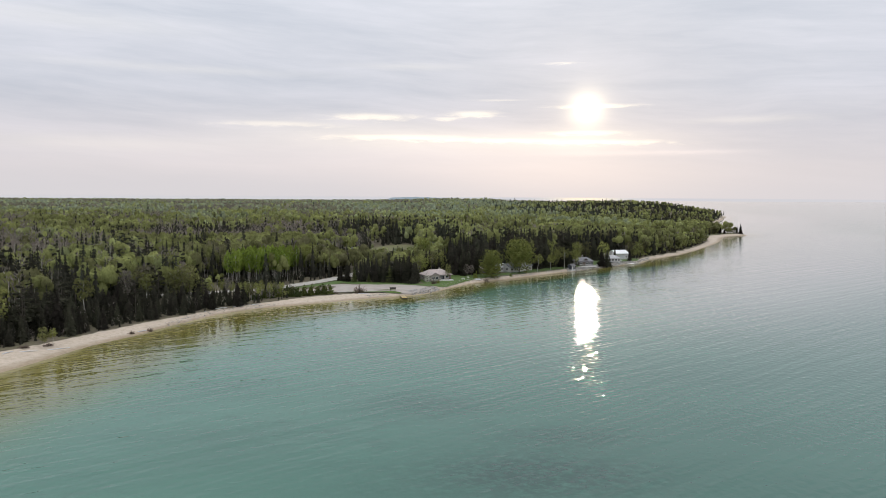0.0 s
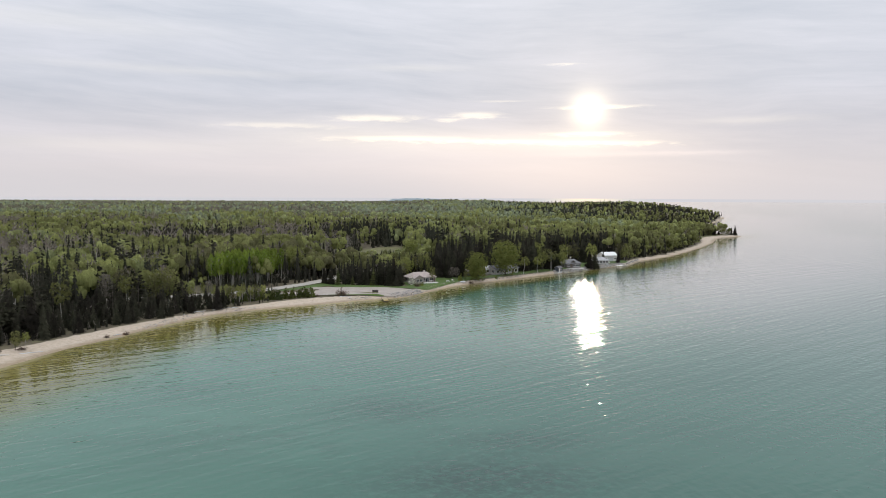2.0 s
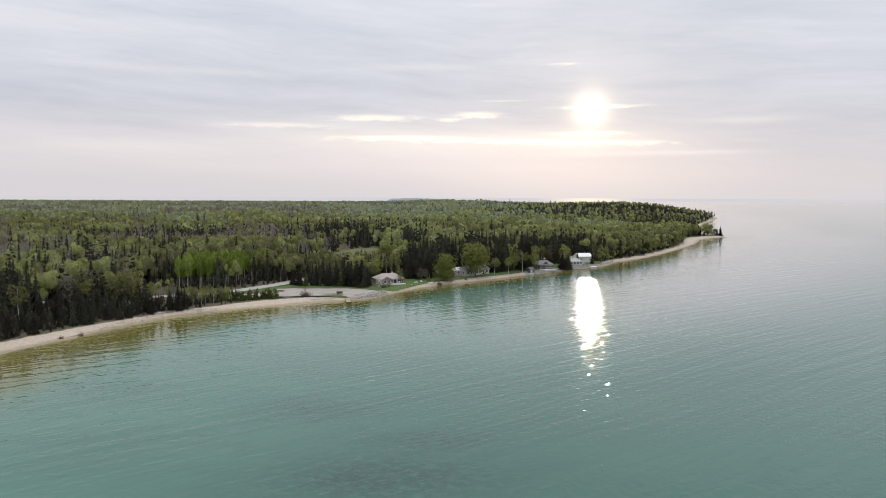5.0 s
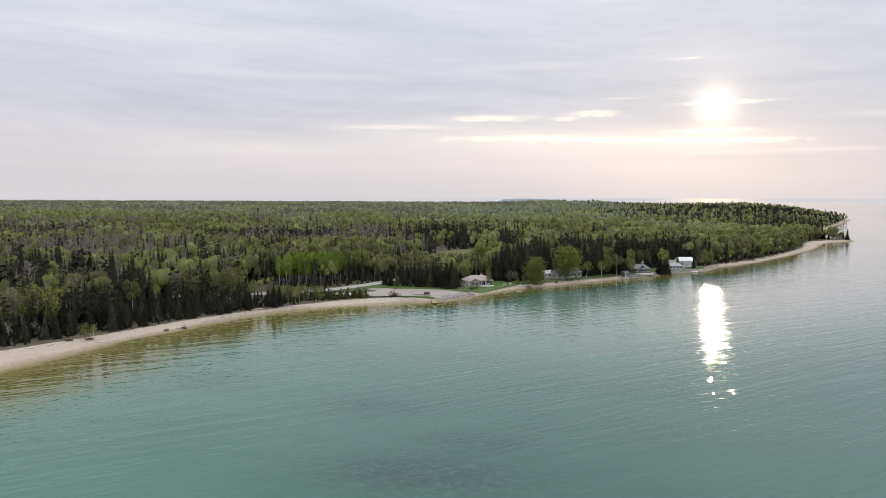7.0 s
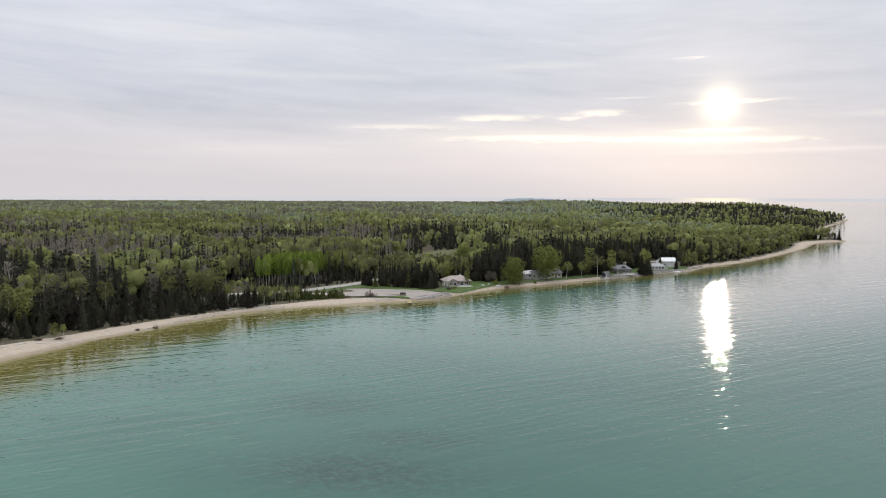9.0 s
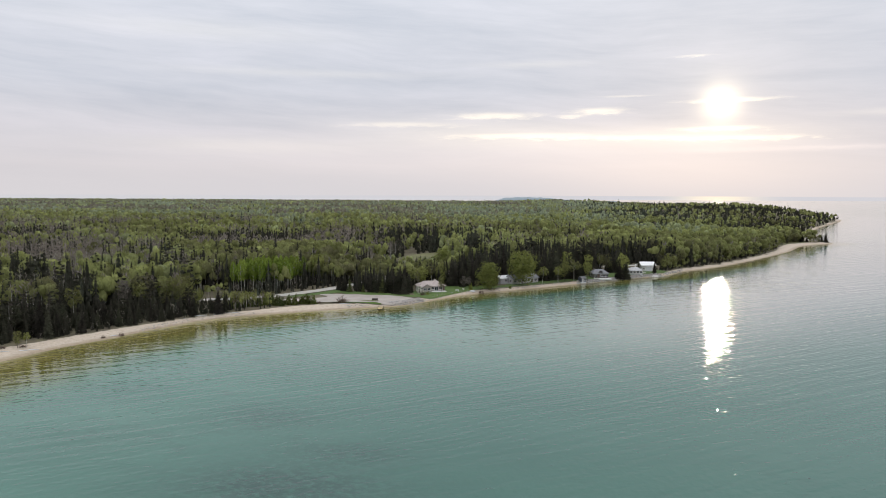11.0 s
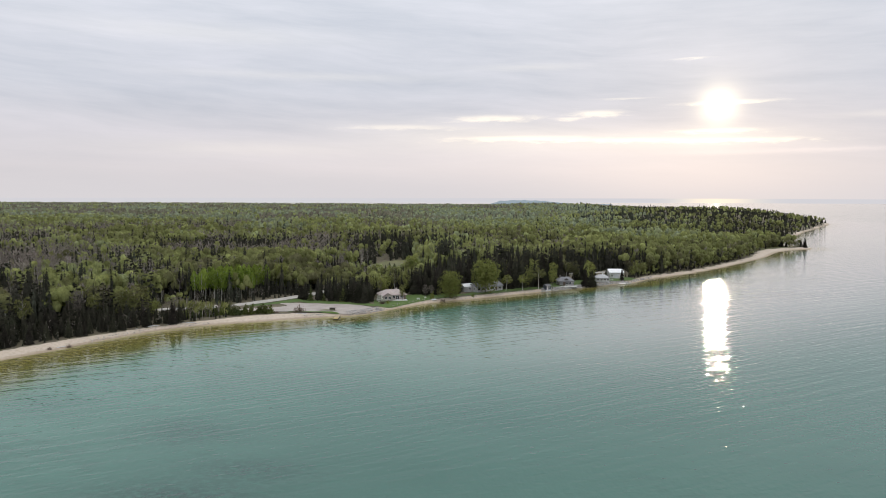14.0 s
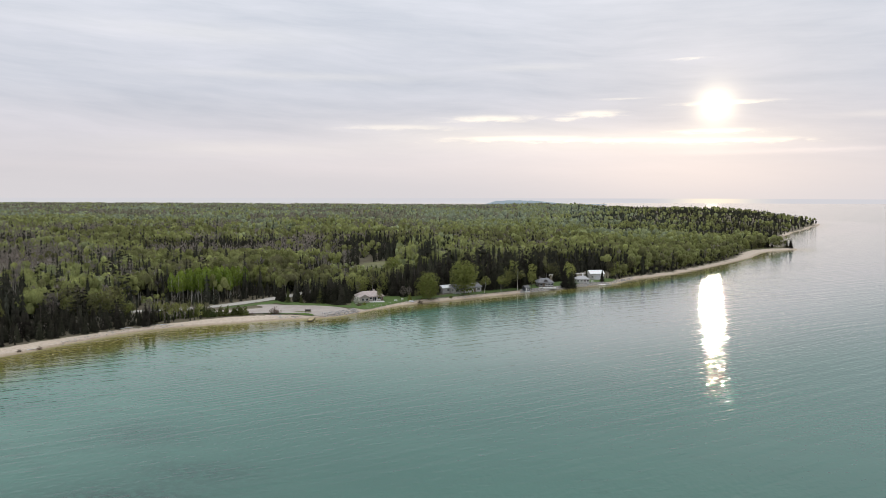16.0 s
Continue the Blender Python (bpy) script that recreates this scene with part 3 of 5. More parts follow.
def upright_crown(n, size, seed, spread=0.22, base=0.12):
    """A tall oval crown of upright sprays, height 1, ragged at the top."""
    r = np.random.default_rng(seed)
    t = r.uniform(0.03, 1.0, n) ** 0.8
    a = r.uniform(0, 2 * np.pi, n)
    ph = r.uniform(0, 6.28, 3)
    rad = spread * np.sin(np.pi * np.clip(0.10 + 0.88 * t ** 1.15, 0, 0.985)) ** 0.75 * (1 + 0.22 * np.sin(a * 2 + ph[0] + t * 4) + 0.16 * np.sin(a * 5 + ph[1] + t * 9)) * r.uniform(0.72, 1.04, n)
    d = np.stack([np.cos(a), np.sin(a), np.zeros(n)], 1)
    q = d * rad[:, None]
    q[:, 2] = base + (0.97 - base) * t + r.uniform(-0.02, 0.03, n)
    lift = np.clip((t - 0.45) * 1.7, 0.12, 1.0)[:, None]
    nor = unit(d + np.array([0, 0, 1.0]) * lift + r.normal(size=(n, 3)) * 0.16)
    up = unit(np.array([0, 0, 1.0]) - nor * nor[:, 2:3] + 1e-4 + r.normal(size=(n, 3)) * 0.12)
    side = np.cross(nor, up)
    s = size * r.uniform(0.6, 1.35, (n, 1))
    k = [r.uniform(0.6, 1.2, (n, 1)) for _ in range(4)]
    return np.stack([q + up * s * 1.25 * k[0], q + side * s * 0.8 * k[1], q - up * s * 1.25 * k[2], q - side * s * 0.8 * k[3]], 1).reshape(-1, 3)


def bare_crown(n, size, seed):
    """Fine leafless twigs, standing up and out."""
    r = np.random.default_rng(seed)
    h = r.uniform(0.35, 1.0, n)
    rad = 0.20 * np.sin(np.pi * np.clip((h - 0.25) / 0.85, 0.05, 0.98)) * np.sqrt(r.uniform(0.1, 1, n))
    a = r.uniform(0, 2 * np.pi, n)
    q = np.stack([rad * np.cos(a), rad * np.sin(a), h], 1)
    up = unit(np.stack([np.cos(a) * 0.5, np.sin(a) * 0.5, np.ones(n)], 1) + r.normal(size=(n, 3)) * 0.25)
    side = unit(np.cross(up, r.normal(size=(n, 3))))
    s = size * r.uniform(0.6, 1.4, (n, 1))
    w = 0.22
    return np.stack([q - up * s, q + side * s * w, q + up * s, q - side * s * w], 1).reshape(-1, 3)


def conifer_crown(tiers, arms, seed, spread=0.19, base=0.06, droop=0.6, core=True, fan=0.36):
    """A spire of drooping branches in whorls, height 1."""
    r = np.random.default_rng(seed)
    out = []
    for i in range(tiers):
        f = (i + r.uniform(-0.3, 0.3)) / tiers
        h = base + (1 - base) * max(0.0, f)
        R = spread * (1 - max(0, f)) ** 0.85 + 0.012
        for j in range(arms):
            a = 2 * math.pi * (j + r.uniform(-0.35, 0.35)) / arms + i * 0.9
            L = R * r.uniform(0.65, 1.15)
            d = np.array([math.cos(a), math.sin(a), 0])
            p = np.array([-d[1], d[0], 0]) * L * fan
            z0 = np.array([0, 0, h + 0.55 / tiers])
            tip = d * L + np.array([0, 0, h - L * droop])
            mid = d * L * 0.55 + np.array([0, 0, h - L * droop * 0.25 + 0.12 / tiers])
            out += [z0, mid + p, tip, mid - p]
    if core:
        w = spread * 0.42
        for j in range(4):
            a, b2 = math.pi / 2 * j, math.pi / 2 * (j + 1)
            out += [np.array([w * math.cos(a), w * math.sin(a), base]), np.array([w * math.cos(b2), w * math.sin(b2), base]), np.array([0, 0, 0.93]), np.array([0, 0, 0.90])]
    return np.array(out)


def pine_crown(n, size, seed):
    """Flat, layered plates of needles, height 1."""
    r = np.random.default_rng(seed)
    plates = 11
    c = []
    for i in range(plates):
        h = 0.35 + 0.6 * i / plates
        a, o = i * 2.3 + r.uniform(-0.5, 0.5), (0.20 * (1 - (i / plates) ** 2) + 0.03) * r.uniform(0.5, 1.0)
        c.append((o * math.cos(a), o * math.sin(a), h, 0.13 * (1.15 - i / plates)))
    c = np.array(c)
    k = r.integers(0, plates, n)
    d = r.normal(size=(n, 3))
    q = c[k, :3] + unit(d) * (c[k, 3] * r.uniform(0.3, 1, n))[:, None] * np.array([1, 1, 0.35])
    return leaf_quads(q, unit(np.array([0, 0, 1.0]) + r.normal(size=(n, 3)) * 0.45), size, r)


def stem(points, radii, sides=5):
    """A tapered tube of quads through the points."""
    v, f = [], []
    pts = np.array(points, float)
    for i, (p, rad) in enumerate(zip(pts, radii)):
        t = unit(pts[min(i + 1, len(pts) - 1)] - pts[max(i - 1, 0)])
        a = unit(np.cross(t, (0.3, 1.0, 0.1)))
        b2 = np.cross(t, a)
        for j in range(sides):
            q = 2 * math.pi * j / sides
            v.append(p + (a * math.cos(q) + b2 * math.sin(q)) * rad)
    for i in range(len(pts) - 1):
        for j in range(sides):
            k = (j + 1) % sides
            f.append((i * sides + j, i * sides + k, (i + 1) * sides + k, (i + 1) * sides + j))
    return np.array(v), np.array(f)


def trunk_with_limbs(seed, top, limbs, spread, radius, start=0.3):
    r = np.random.default_rng(seed)
    bend = r.uniform(-0.02, 0.02, 2)
    vs, fs, n = [], [], 0
    stems = [([(0, 0, -0.02), (bend[0], bend[1], top * 0.45), (bend[0] * 0.4, bend[1] * 1.4, top)], (radius, radius * 0.7, radius * 0.18))]
    for i in range(limbs):
        h = start + (top - start) * (i + 0.3) / limbs * 0.85
        a = i * 2.4 + r.uniform(-0.4, 0.4)
        L = spread * r.uniform(0.55, 0.9)
        d = np.array([math.cos(a), math.sin(a)])
        stems.append(([(bend[0] * 0.8, bend[1] * 0.8, h), (d[0] * L * 0.5, d[1] * L * 0.5, h + L * 0.45), (d[0] * L, d[1] * L, h + L * 1.1)], (radius * 0.45, radius * 0.3, radius * 0.1)))
    for p, rad in stems:
        v, f = stem(p, rad, 5 if radius * 0.9 > 0 and len(vs) == 0 else 4)
        vs.append(v)
        fs.append(f + n)
        n += len(v)
    return np.vstack(vs), np.vstack(fs)


def quads(v):
    return np.arange(len(v)).reshape(-1, 4)


# prototypes of single trees: name, label, trunk mesh, crown mesh, crown material
def tree_kind(name, crown, crown_mat, trunk, bark):
    tv, tf = trunk
    return (name, mesh_np(name + "_trunk", tv, tf, [bark], smooth=True), mesh_np(name + "_crown", crown, quads(crown), [crown_mat]))


SINGLE = {
    "maple": [tree_kind("broadleaf_tree", broadleaf_crown(620, 0.026, 11 + i, 0.30 + 0.03 * i, 0.24), MAT["near_broadleaf", "object"], trunk_with_limbs(3 + i, 0.85, 7, 0.24, 0.014), MAT_BARK) for i in range(3)],
    "round": [tree_kind("broadleaf_tree", broadleaf_crown(2500, 0.029, 21 + i, 0.47, 0.06 + 0.07 * i, 24), MAT["lawn_tree", "object"], trunk_with_limbs(8 + i, 0.8, 8, 0.3, 0.018, 0.15), MAT_BARK) for i in range(2)],
    "birch": [tree_kind("birch_tree", broadleaf_crown(340, 0.026, 31 + i, 0.19, 0.40, 8), MAT["near_broadleaf", "object"], trunk_with_limbs(13 + i, 0.93, 6, 0.15, 0.010, 0.42), MAT_BIRCH) for i in range(4)],
    "aspen": [tree_kind("aspen_tree", upright_crown(330, 0.024, 71 + i, 0.14, 0.34), MAT["aspen", "object"], trunk_with_limbs(33 + i, 0.93, 5, 0.13, 0.010, 0.45), MAT_BIRCH) for i in range(3)],
    "spruce": [tree_kind("spruce_tree", conifer_crown(22, 9, 41 + i, 0.17 + 0.02 * i, 0.04, 0.45), MAT["near_conifer", "object"], trunk_with_limbs(18 + i, 0.96, 0, 0.1, 0.012), MAT_BARK) for i in range(3)],
    "pine": [tree_kind("pine_tree", pine_crown(520, 0.022, 51 + i), MAT["near_conifer", "object"], trunk_with_limbs(23 + i, 0.95, 7, 0.14, 0.013, 0.35), MAT_BARK) for i in range(2)],
    "young_pine": [tree_kind("pine_tree", conifer_crown(13, 7, 81 + i, 0.27, 0.05, 0.1, fan=0.5), MAT["olive_pine", "object"], trunk_with_limbs(43 + i, 0.95, 0, 0.1, 0.014), MAT_BARK) for i in range(2)],
    "bushy": [tree_kind("broadleaf_tree", broadleaf_crown(460, 0.045, 91 + i, 0.44, 0.0, 12), MAT["near_broadleaf", "object"], trunk_with_limbs(53 + i, 0.8, 5, 0.3, 0.018, 0.12), MAT_BARK) for i in range(3)],
    "bare": [tree_kind("bare_tree", bare_crown(300, 0.035, 61 + i), MAT["bare", "object"], trunk_with_limbs(28 + i, 0.9, 8, 0.16, 0.011, 0.3), MAT_BARK) for i in range(2)],
}
TREE_LABEL = {
    "aspen": "bright green aspen with bare pale trunk",
    "maple": "leafy broadleaf tree with fresh spring-green crown", "round": "large round-crowned broadleaf tree with yellow-green leaves on the lawn", "birch": "slender birch with white trunk and sparse yellow-green crown",
    "spruce": "dark green spruce with drooping branches down to the ground", "bushy": "low bushy broadleaf tree with leaves down to the ground", "young_pine": "yellowish-green young pine behind the parking lot", "pine": "tall pine with layered dark needle plates", "bare": "grey leafless tree with fine upright twigs"}
SINGLE_MADE = {}


def plant(kind, x, y, height, variant=0, wide=1.0, turn=0.0, lean=0.0, label="", group=""):
    """One tree of its own, standing on the ground."""
    protos = SINGLE[kind]
    variant %= len(protos)
    m = Matrix.LocRotScale((x, y, gz(x, y) - 0.1), Euler((0, lean, turn)), (height * wide, height * wide, height))
    first = SINGLE_MADE.get((kind, variant))
    if first is None:
        name, trunk, crown = protos[variant]
        ob = empty(name, Matrix(), TREE_LABEL[kind], "tree", group or "trees along the shore")
        for pn, me in (("trunk", trunk), ("crown", crown)):
            c = new(pn, me)
            c.parent = ob
        ob.matrix_basis = m
        SINGLE_MADE[kind, variant] = ob
    else:
        first_scale = first.scale.copy()
        ob = copy_thing(first, m @ Matrix.Diagonal((1 / first_scale[0], 1 / first_scale[1], 1 / first_scale[2], 1)))
    if label:
        tagged(ob, label)
    return ob


def puff(r, profile, sides=6, rough=0.16):
    """One upright leafy bough of radius 1: rings of corners (radius, height) with a cap, all in quads."""
    ph = r.uniform(0, 6.28)
    v = []
    for i, (rad, z) in enumerate(profile):
        a = ph + 2 * np.pi * (np.arange(sides) + 0.5 * (i % 2)) / sides
        k = r.uniform(1 - rough, 1 + rough, sides)
        v.append(np.stack([rad * np.cos(a) * k, rad * np.sin(a) * k, z + r.uniform(-rough, rough, sides)], 1))
    f = [(0, 1, 2, 3), (0, 3, 4, 5)]
    for i in range(len(profile) - 1):
        for j in range(sides):
            k = (j + 1) % sides
            f.append((i * sides + j, (i + 1) * sides + j, (i + 1) * sides + k, i * sides + k))
    return np.vstack(v), np.array(f)


def clumped_crown(lobes, leaves, size, seed, spread=0.27, base=0.4, profile=((0.5, 0.86), (1.0, -0.05), (0.62, -0.95))):
    """Crown of height 1: rounded boughs round a leading one, with loose leaf clumps standing out of them."""
    r = np.random.default_rng(seed)
    vs, fs, n, c, rad = [], [], 0, [], []
    for i in range(lobes):
        if i == 0:
            R = spread * r.uniform(0.62, 0.75) if lobes > 1 else spread
            p = np.array([r.uniform(-0.05, 0.05), r.uniform(-0.05, 0.05), 1.0 - R * 1.1])
        else:
            a = 2.4 * i + r.uniform(-0.5, 0.5)
            R = spread * r.uniform(0.42, 0.64)
            o = spread * r.uniform(0.45, 0.75)
            p = np.array([o * math.cos(a), o * math.sin(a), base + (0.90 - base) * r.uniform(0.25, 1.0) - R * 0.6])
        v, f = puff(r, profile)
        vs.append(v * R * np.array([1, 1, 1.12]) + p)
        fs.append(f + n)
        n += len(v)
        c.append(p)
        rad.append(R)
    if leaves:
        c, rad = np.array(c), np.array(rad)
        k = r.choice(lobes, leaves, p=rad ** 2 / (rad ** 2).sum())
        d = unit(r.normal(size=(leaves, 3)) + np.array([0, 0, 0.7]))
        d[:, 2] = np.abs(d[:, 2])
        q = c[k] + d * (rad[k] * r.uniform(0.9, 1.3, leaves))[:, None] * np.array([1, 1, 1.12])
        v = leaf_quads(q, unit(d + r.normal(size=(leaves, 3)) * 0.35), size, r)
        vs.append(v)
        fs.append(quads(v) + n)
    return np.vstack(vs), np.vstack(fs)


def loose(v):
    return v, quads(v)


def lod(seed):
    tall = ((0.5, 0.86), (1.0, 0.0), (0.75, -0.9))
    soft = ((0.45, 0.9), (1.0, 0.15), (0.7, -0.85))
    return {
        1: {"maple": clumped_crown(6, 96, 0.027, seed, 0.26, 0.42, soft), "birch": clumped_crown(4, 72, 0.024, seed + 1, 0.18, 0.46, soft), "bare": loose(bare_crown(60, 0.055, seed + 2)), "spruce": loose(conifer_crown(15, 7, seed + 3, 0.15, droop=0.9, fan=0.38)), "pine": loose(pine_crown(90, 0.050, seed + 4))},
        2: {"maple": clumped_crown(3, 12, 0.038, seed + 5, 0.25, 0.48, tall), "birch": clumped_crown(2, 9, 0.036, seed + 6, 0.18, 0.5, tall), "bare": loose(bare_crown(15, 0.09, seed + 7)), "spruce": loose(conifer_crown(6, 5, seed + 8, 0.14, droop=1.3, core=False, fan=0.5))},
        3: {"maple": clumped_crown(1, 4, 0.060, seed + 10, 0.22, profile=((0.5, 0.86), (0.95, -0.7))), "birch": clumped_crown(1, 4, 0.055, seed + 11, 0.18, profile=((0.5, 0.86), (0.95, -0.8))), "bare": clumped_crown(1, 3, 0.065, seed + 12, 0.19, profile=((0.4, 0.9), (0.9, -0.8))), "spruce": loose(conifer_crown(3, 3, seed + 13, 0.15, base=0.3, droop=1.6, core=False, fan=0.7))}}


LODS = [lod(100 * (i + 1)) for i in range(5)]
WIDER = {1: 1.0, 2: 1.1, 3: 1.25}


def forest(name, level, kinds, x, y, h, label):
    """Trees past counting, joined: x, y, height and kind of each."""
    z = ground_z(x, y)
    if level > 1:
        kinds = np.where(kinds == "pine", "spruce", kinds)
    groups = {"broadleaf": ("maple", "birch"), "conifer": ("spruce", "pine"), "bare": ("bare",)}
    for fam, members in groups.items():
        vs, fs, ts, n = [], [], [], 0
        for k in members:
            for v in range(len(LODS)):
                idx = np.where((kinds == k) & (np.arange(len(x)) % len(LODS) == v))[0]
                if not len(idx):
                    continue
                P, F = LODS[v][level][k]
                a = rng.uniform(0, 2 * np.pi, len(idx))
                wide = rng.uniform(0.8, 1.3, len(idx)) * WIDER[level] * (0.85 if k == "spruce" else 1.0)
                ca, sa = np.cos(a)[:, None], np.sin(a)[:, None]
                hh = h[idx][:, None]
                X = (P[None, :, 0] * ca - P[None, :, 1] * sa) * hh * wide[:, None] + x[idx][:, None]
                Y = (P[None, :, 0] * sa + P[None, :, 1] * ca) * hh * wide[:, None] + y[idx][:, None]
                Z = P[None, :, 2] * hh + z[idx][:, None]
                vs.append(np.stack([X, Y, Z], -1).reshape(-1, 3))
                fs.append((F[None] + (n + np.arange(len(idx)) * len(P))[:, None, None]).reshape(-1, 4))
                n += len(P) * len(idx)
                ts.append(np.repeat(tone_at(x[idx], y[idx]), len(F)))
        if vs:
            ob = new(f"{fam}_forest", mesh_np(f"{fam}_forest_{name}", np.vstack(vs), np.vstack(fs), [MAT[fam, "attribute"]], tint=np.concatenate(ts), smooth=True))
            tagged(ob, label[fam], "forest", kind="stuff")
    if level == 1:
        # pale stems of the birches and bare trees in the near wood
        idx = np.where((kinds == "birch") | (kinds == "bare"))[0]
        P, F = stem([(0, 0, 0), (0, 0, 0.5), (0, 0, 0.9)], (0.011, 0.008, 0.003), 3)
        V = P[None] * h[idx][:, None, None] + np.stack([x[idx], y[idx], z[idx]], -1)[:, None]
        Fs = F[None] + (np.arange(len(idx)) * len(P))[:, None, None]
        ob = new("tree_stems", mesh_np("tree_stems_" + name, V.reshape(-1, 3), Fs.reshape(-1, 4), [MAT_BIRCH]))
        tagged(ob, "pale slender tree stems inside the forest", "forest", kind="stuff")


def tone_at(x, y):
    """Where in its kind's range of colours each tree lies: groves of one tone, distance haze put in as paler tones."""
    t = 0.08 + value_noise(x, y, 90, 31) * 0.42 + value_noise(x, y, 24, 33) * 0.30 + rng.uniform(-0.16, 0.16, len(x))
    # haze: the tone climbs with y into the paled stops
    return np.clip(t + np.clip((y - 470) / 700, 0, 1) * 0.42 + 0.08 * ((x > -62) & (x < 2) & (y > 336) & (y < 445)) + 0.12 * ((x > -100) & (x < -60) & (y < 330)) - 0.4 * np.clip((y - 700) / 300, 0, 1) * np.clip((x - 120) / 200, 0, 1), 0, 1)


FRONT = [(-58, 262), (-40, 272), (-10, 286), (2, 306), (-8, 314), (-20, 300), (-56, 290), (-62, 276)]
ASPEN_PATCH = np.array([(-95, 304), (-82, 309), (-70, 322), (-70, 336), (-95, 335)], float)
LOT_BACK = [(-56, 304), (-4, 302), (-4, 317), (-50, 319)]
ROADSIDE = [(-72, 297), (-50, 297), (-45, 312), (-42, 328), (-50, 330), (-60, 314)]
DRIVE = [(78, 420), (92, 436), (112, 450), (122, 454), (128, 484), (100, 474), (76, 456), (70, 442)]
CLEAR = [smooth_shore(np.array(p, float), 2) for p in (LOT, STRIP, VERGE, LAWN_A, LAWN_B, LAWN_C, MEADOW, FRONT, DRIVE, ROADSIDE, LOT_BACK, [(-68, 284), (-48, 284), (-44, 306), (-64, 306)])]


def on_road(x, y, half):
    r = np.zeros(len(x), bool)
    c = np.array(ROAD, float)
    for a, b2 in zip(c[:-1], c[1:]):
        d = b2 - a
        t = np.clip(((x - a[0]) * d[0] + (y - a[1]) * d[1]) / (d @ d), 0, 1)
        r |= (x - a[0] - t * d[0]) ** 2 + (y - a[1] - t * d[1]) ** 2 < half * half
    return r


HOUSE_SPOTS = [(-4, 333, 12), (37, 362, 14), (42, 368, 12), (38, 372, 11), (80, 404, 11), (101, 424, 10), (109, 443, 11), (-96, 383, 9), (70, 386, 5)]


def free(x, y, pad=0.0):
    ok = np.ones(len(x), bool)
    for p in CLEAR:
        ok &= ~inside(p, x, y)
    ok &= ~on_road(x, y, 5.0)
    for hx, hy, rr in HOUSE_SPOTS:
        ok &= (x - hx) ** 2 + (y - hy) ** 2 > rr * rr
    return ok


def scatter(x0, x1, y0, y1, spacing):
    """Jittered grid of places."""
    xs, ys = np.meshgrid(np.arange(x0, x1, spacing), np.arange(y0, y1, spacing))
    x, y = xs.ravel(), ys.ravel()
    return x + rng.uniform(-0.5, 0.5, len(x)) * spacing * 0.95, y + rng.uniform(-0.5, 0.5, len(y)) * spacing * 0.95


def choose(x, y, sd):
    """The kind of tree at each place: patches of conifers, broadleaves and bare wood."""
    n1 = value_noise(x, y, 55, 1) * 0.6 + value_noise(x, y, 18, 2) * 0.4
    n2 = value_noise(x, y, 130, 3) * 0.65 + value_noise(x, y, 30, 4) * 0.35
    u = rng.uniform(0, 1, len(x))
    # dark belts: behind the houses, along the shore, beyond the meadow and on the far point
    belt = ((x > -48) & (x < 135) & (sd > 6) & (sd < 74) & (y < 500)).astype(float) * 0.8 + ((sd < 15) & (x < -76) & (y > 160) & (y < 300)) * 0.75 + ((x > -105) & (x < -10) & (y > 488) & (y < 590)) * 0.4
    belt = np.where((x > -60) & (x < 0) & (y > 338) & (y < 440), 0.12, belt)
    belt = np.where((x > -72) & (x < 4) & (y > 300) & (y <= 338), 0.9, belt)
    point = np.clip((y - 760) / 250, 0, 1) * np.clip((x - 60) / 160, 0, 1)
    conifer = 0.10 + 0.75 * np.clip((n1 - 0.53) * 6.0, 0, 1) + belt + 0.55 * point + 0.18 * ((x < -60) & (y < 330)) + 0.42 * ((x < -100) & (y < 290))
    conifer = np.where((y > 560) & (point < 0.3), conifer * np.clip(1.0 - (y - 560) / 900, 0.6, 1), conifer)
    conifer = np.where((x > 135) & (sd < 45) & (y < 720), conifer * 0.6, conifer)
    bare = 0.10 + 0.85 * np.clip((n2 - 0.42) * 5.0, 0, 1) - belt * 0.5
    bare = bare * np.clip((140 - x) / 260, 0.06, 1.0) * np.where((x < -60) & (sd < 75) & (y < 330), 0.4, 1.0)
    bare = np.where((x > -62) & (x < 2) & (y > 336) & (y < 445), bare * 0.15, bare)
    k = np.where(u < conifer, np.where(rng.uniform(0, 1, len(x)) < 0.95, "spruce", "pine"), np.where(rng.uniform(0, 1, len(x)) < bare, "bare", np.where(rng.uniform(0, 1, len(x)) < 0.6, "maple", "birch")))
    return k


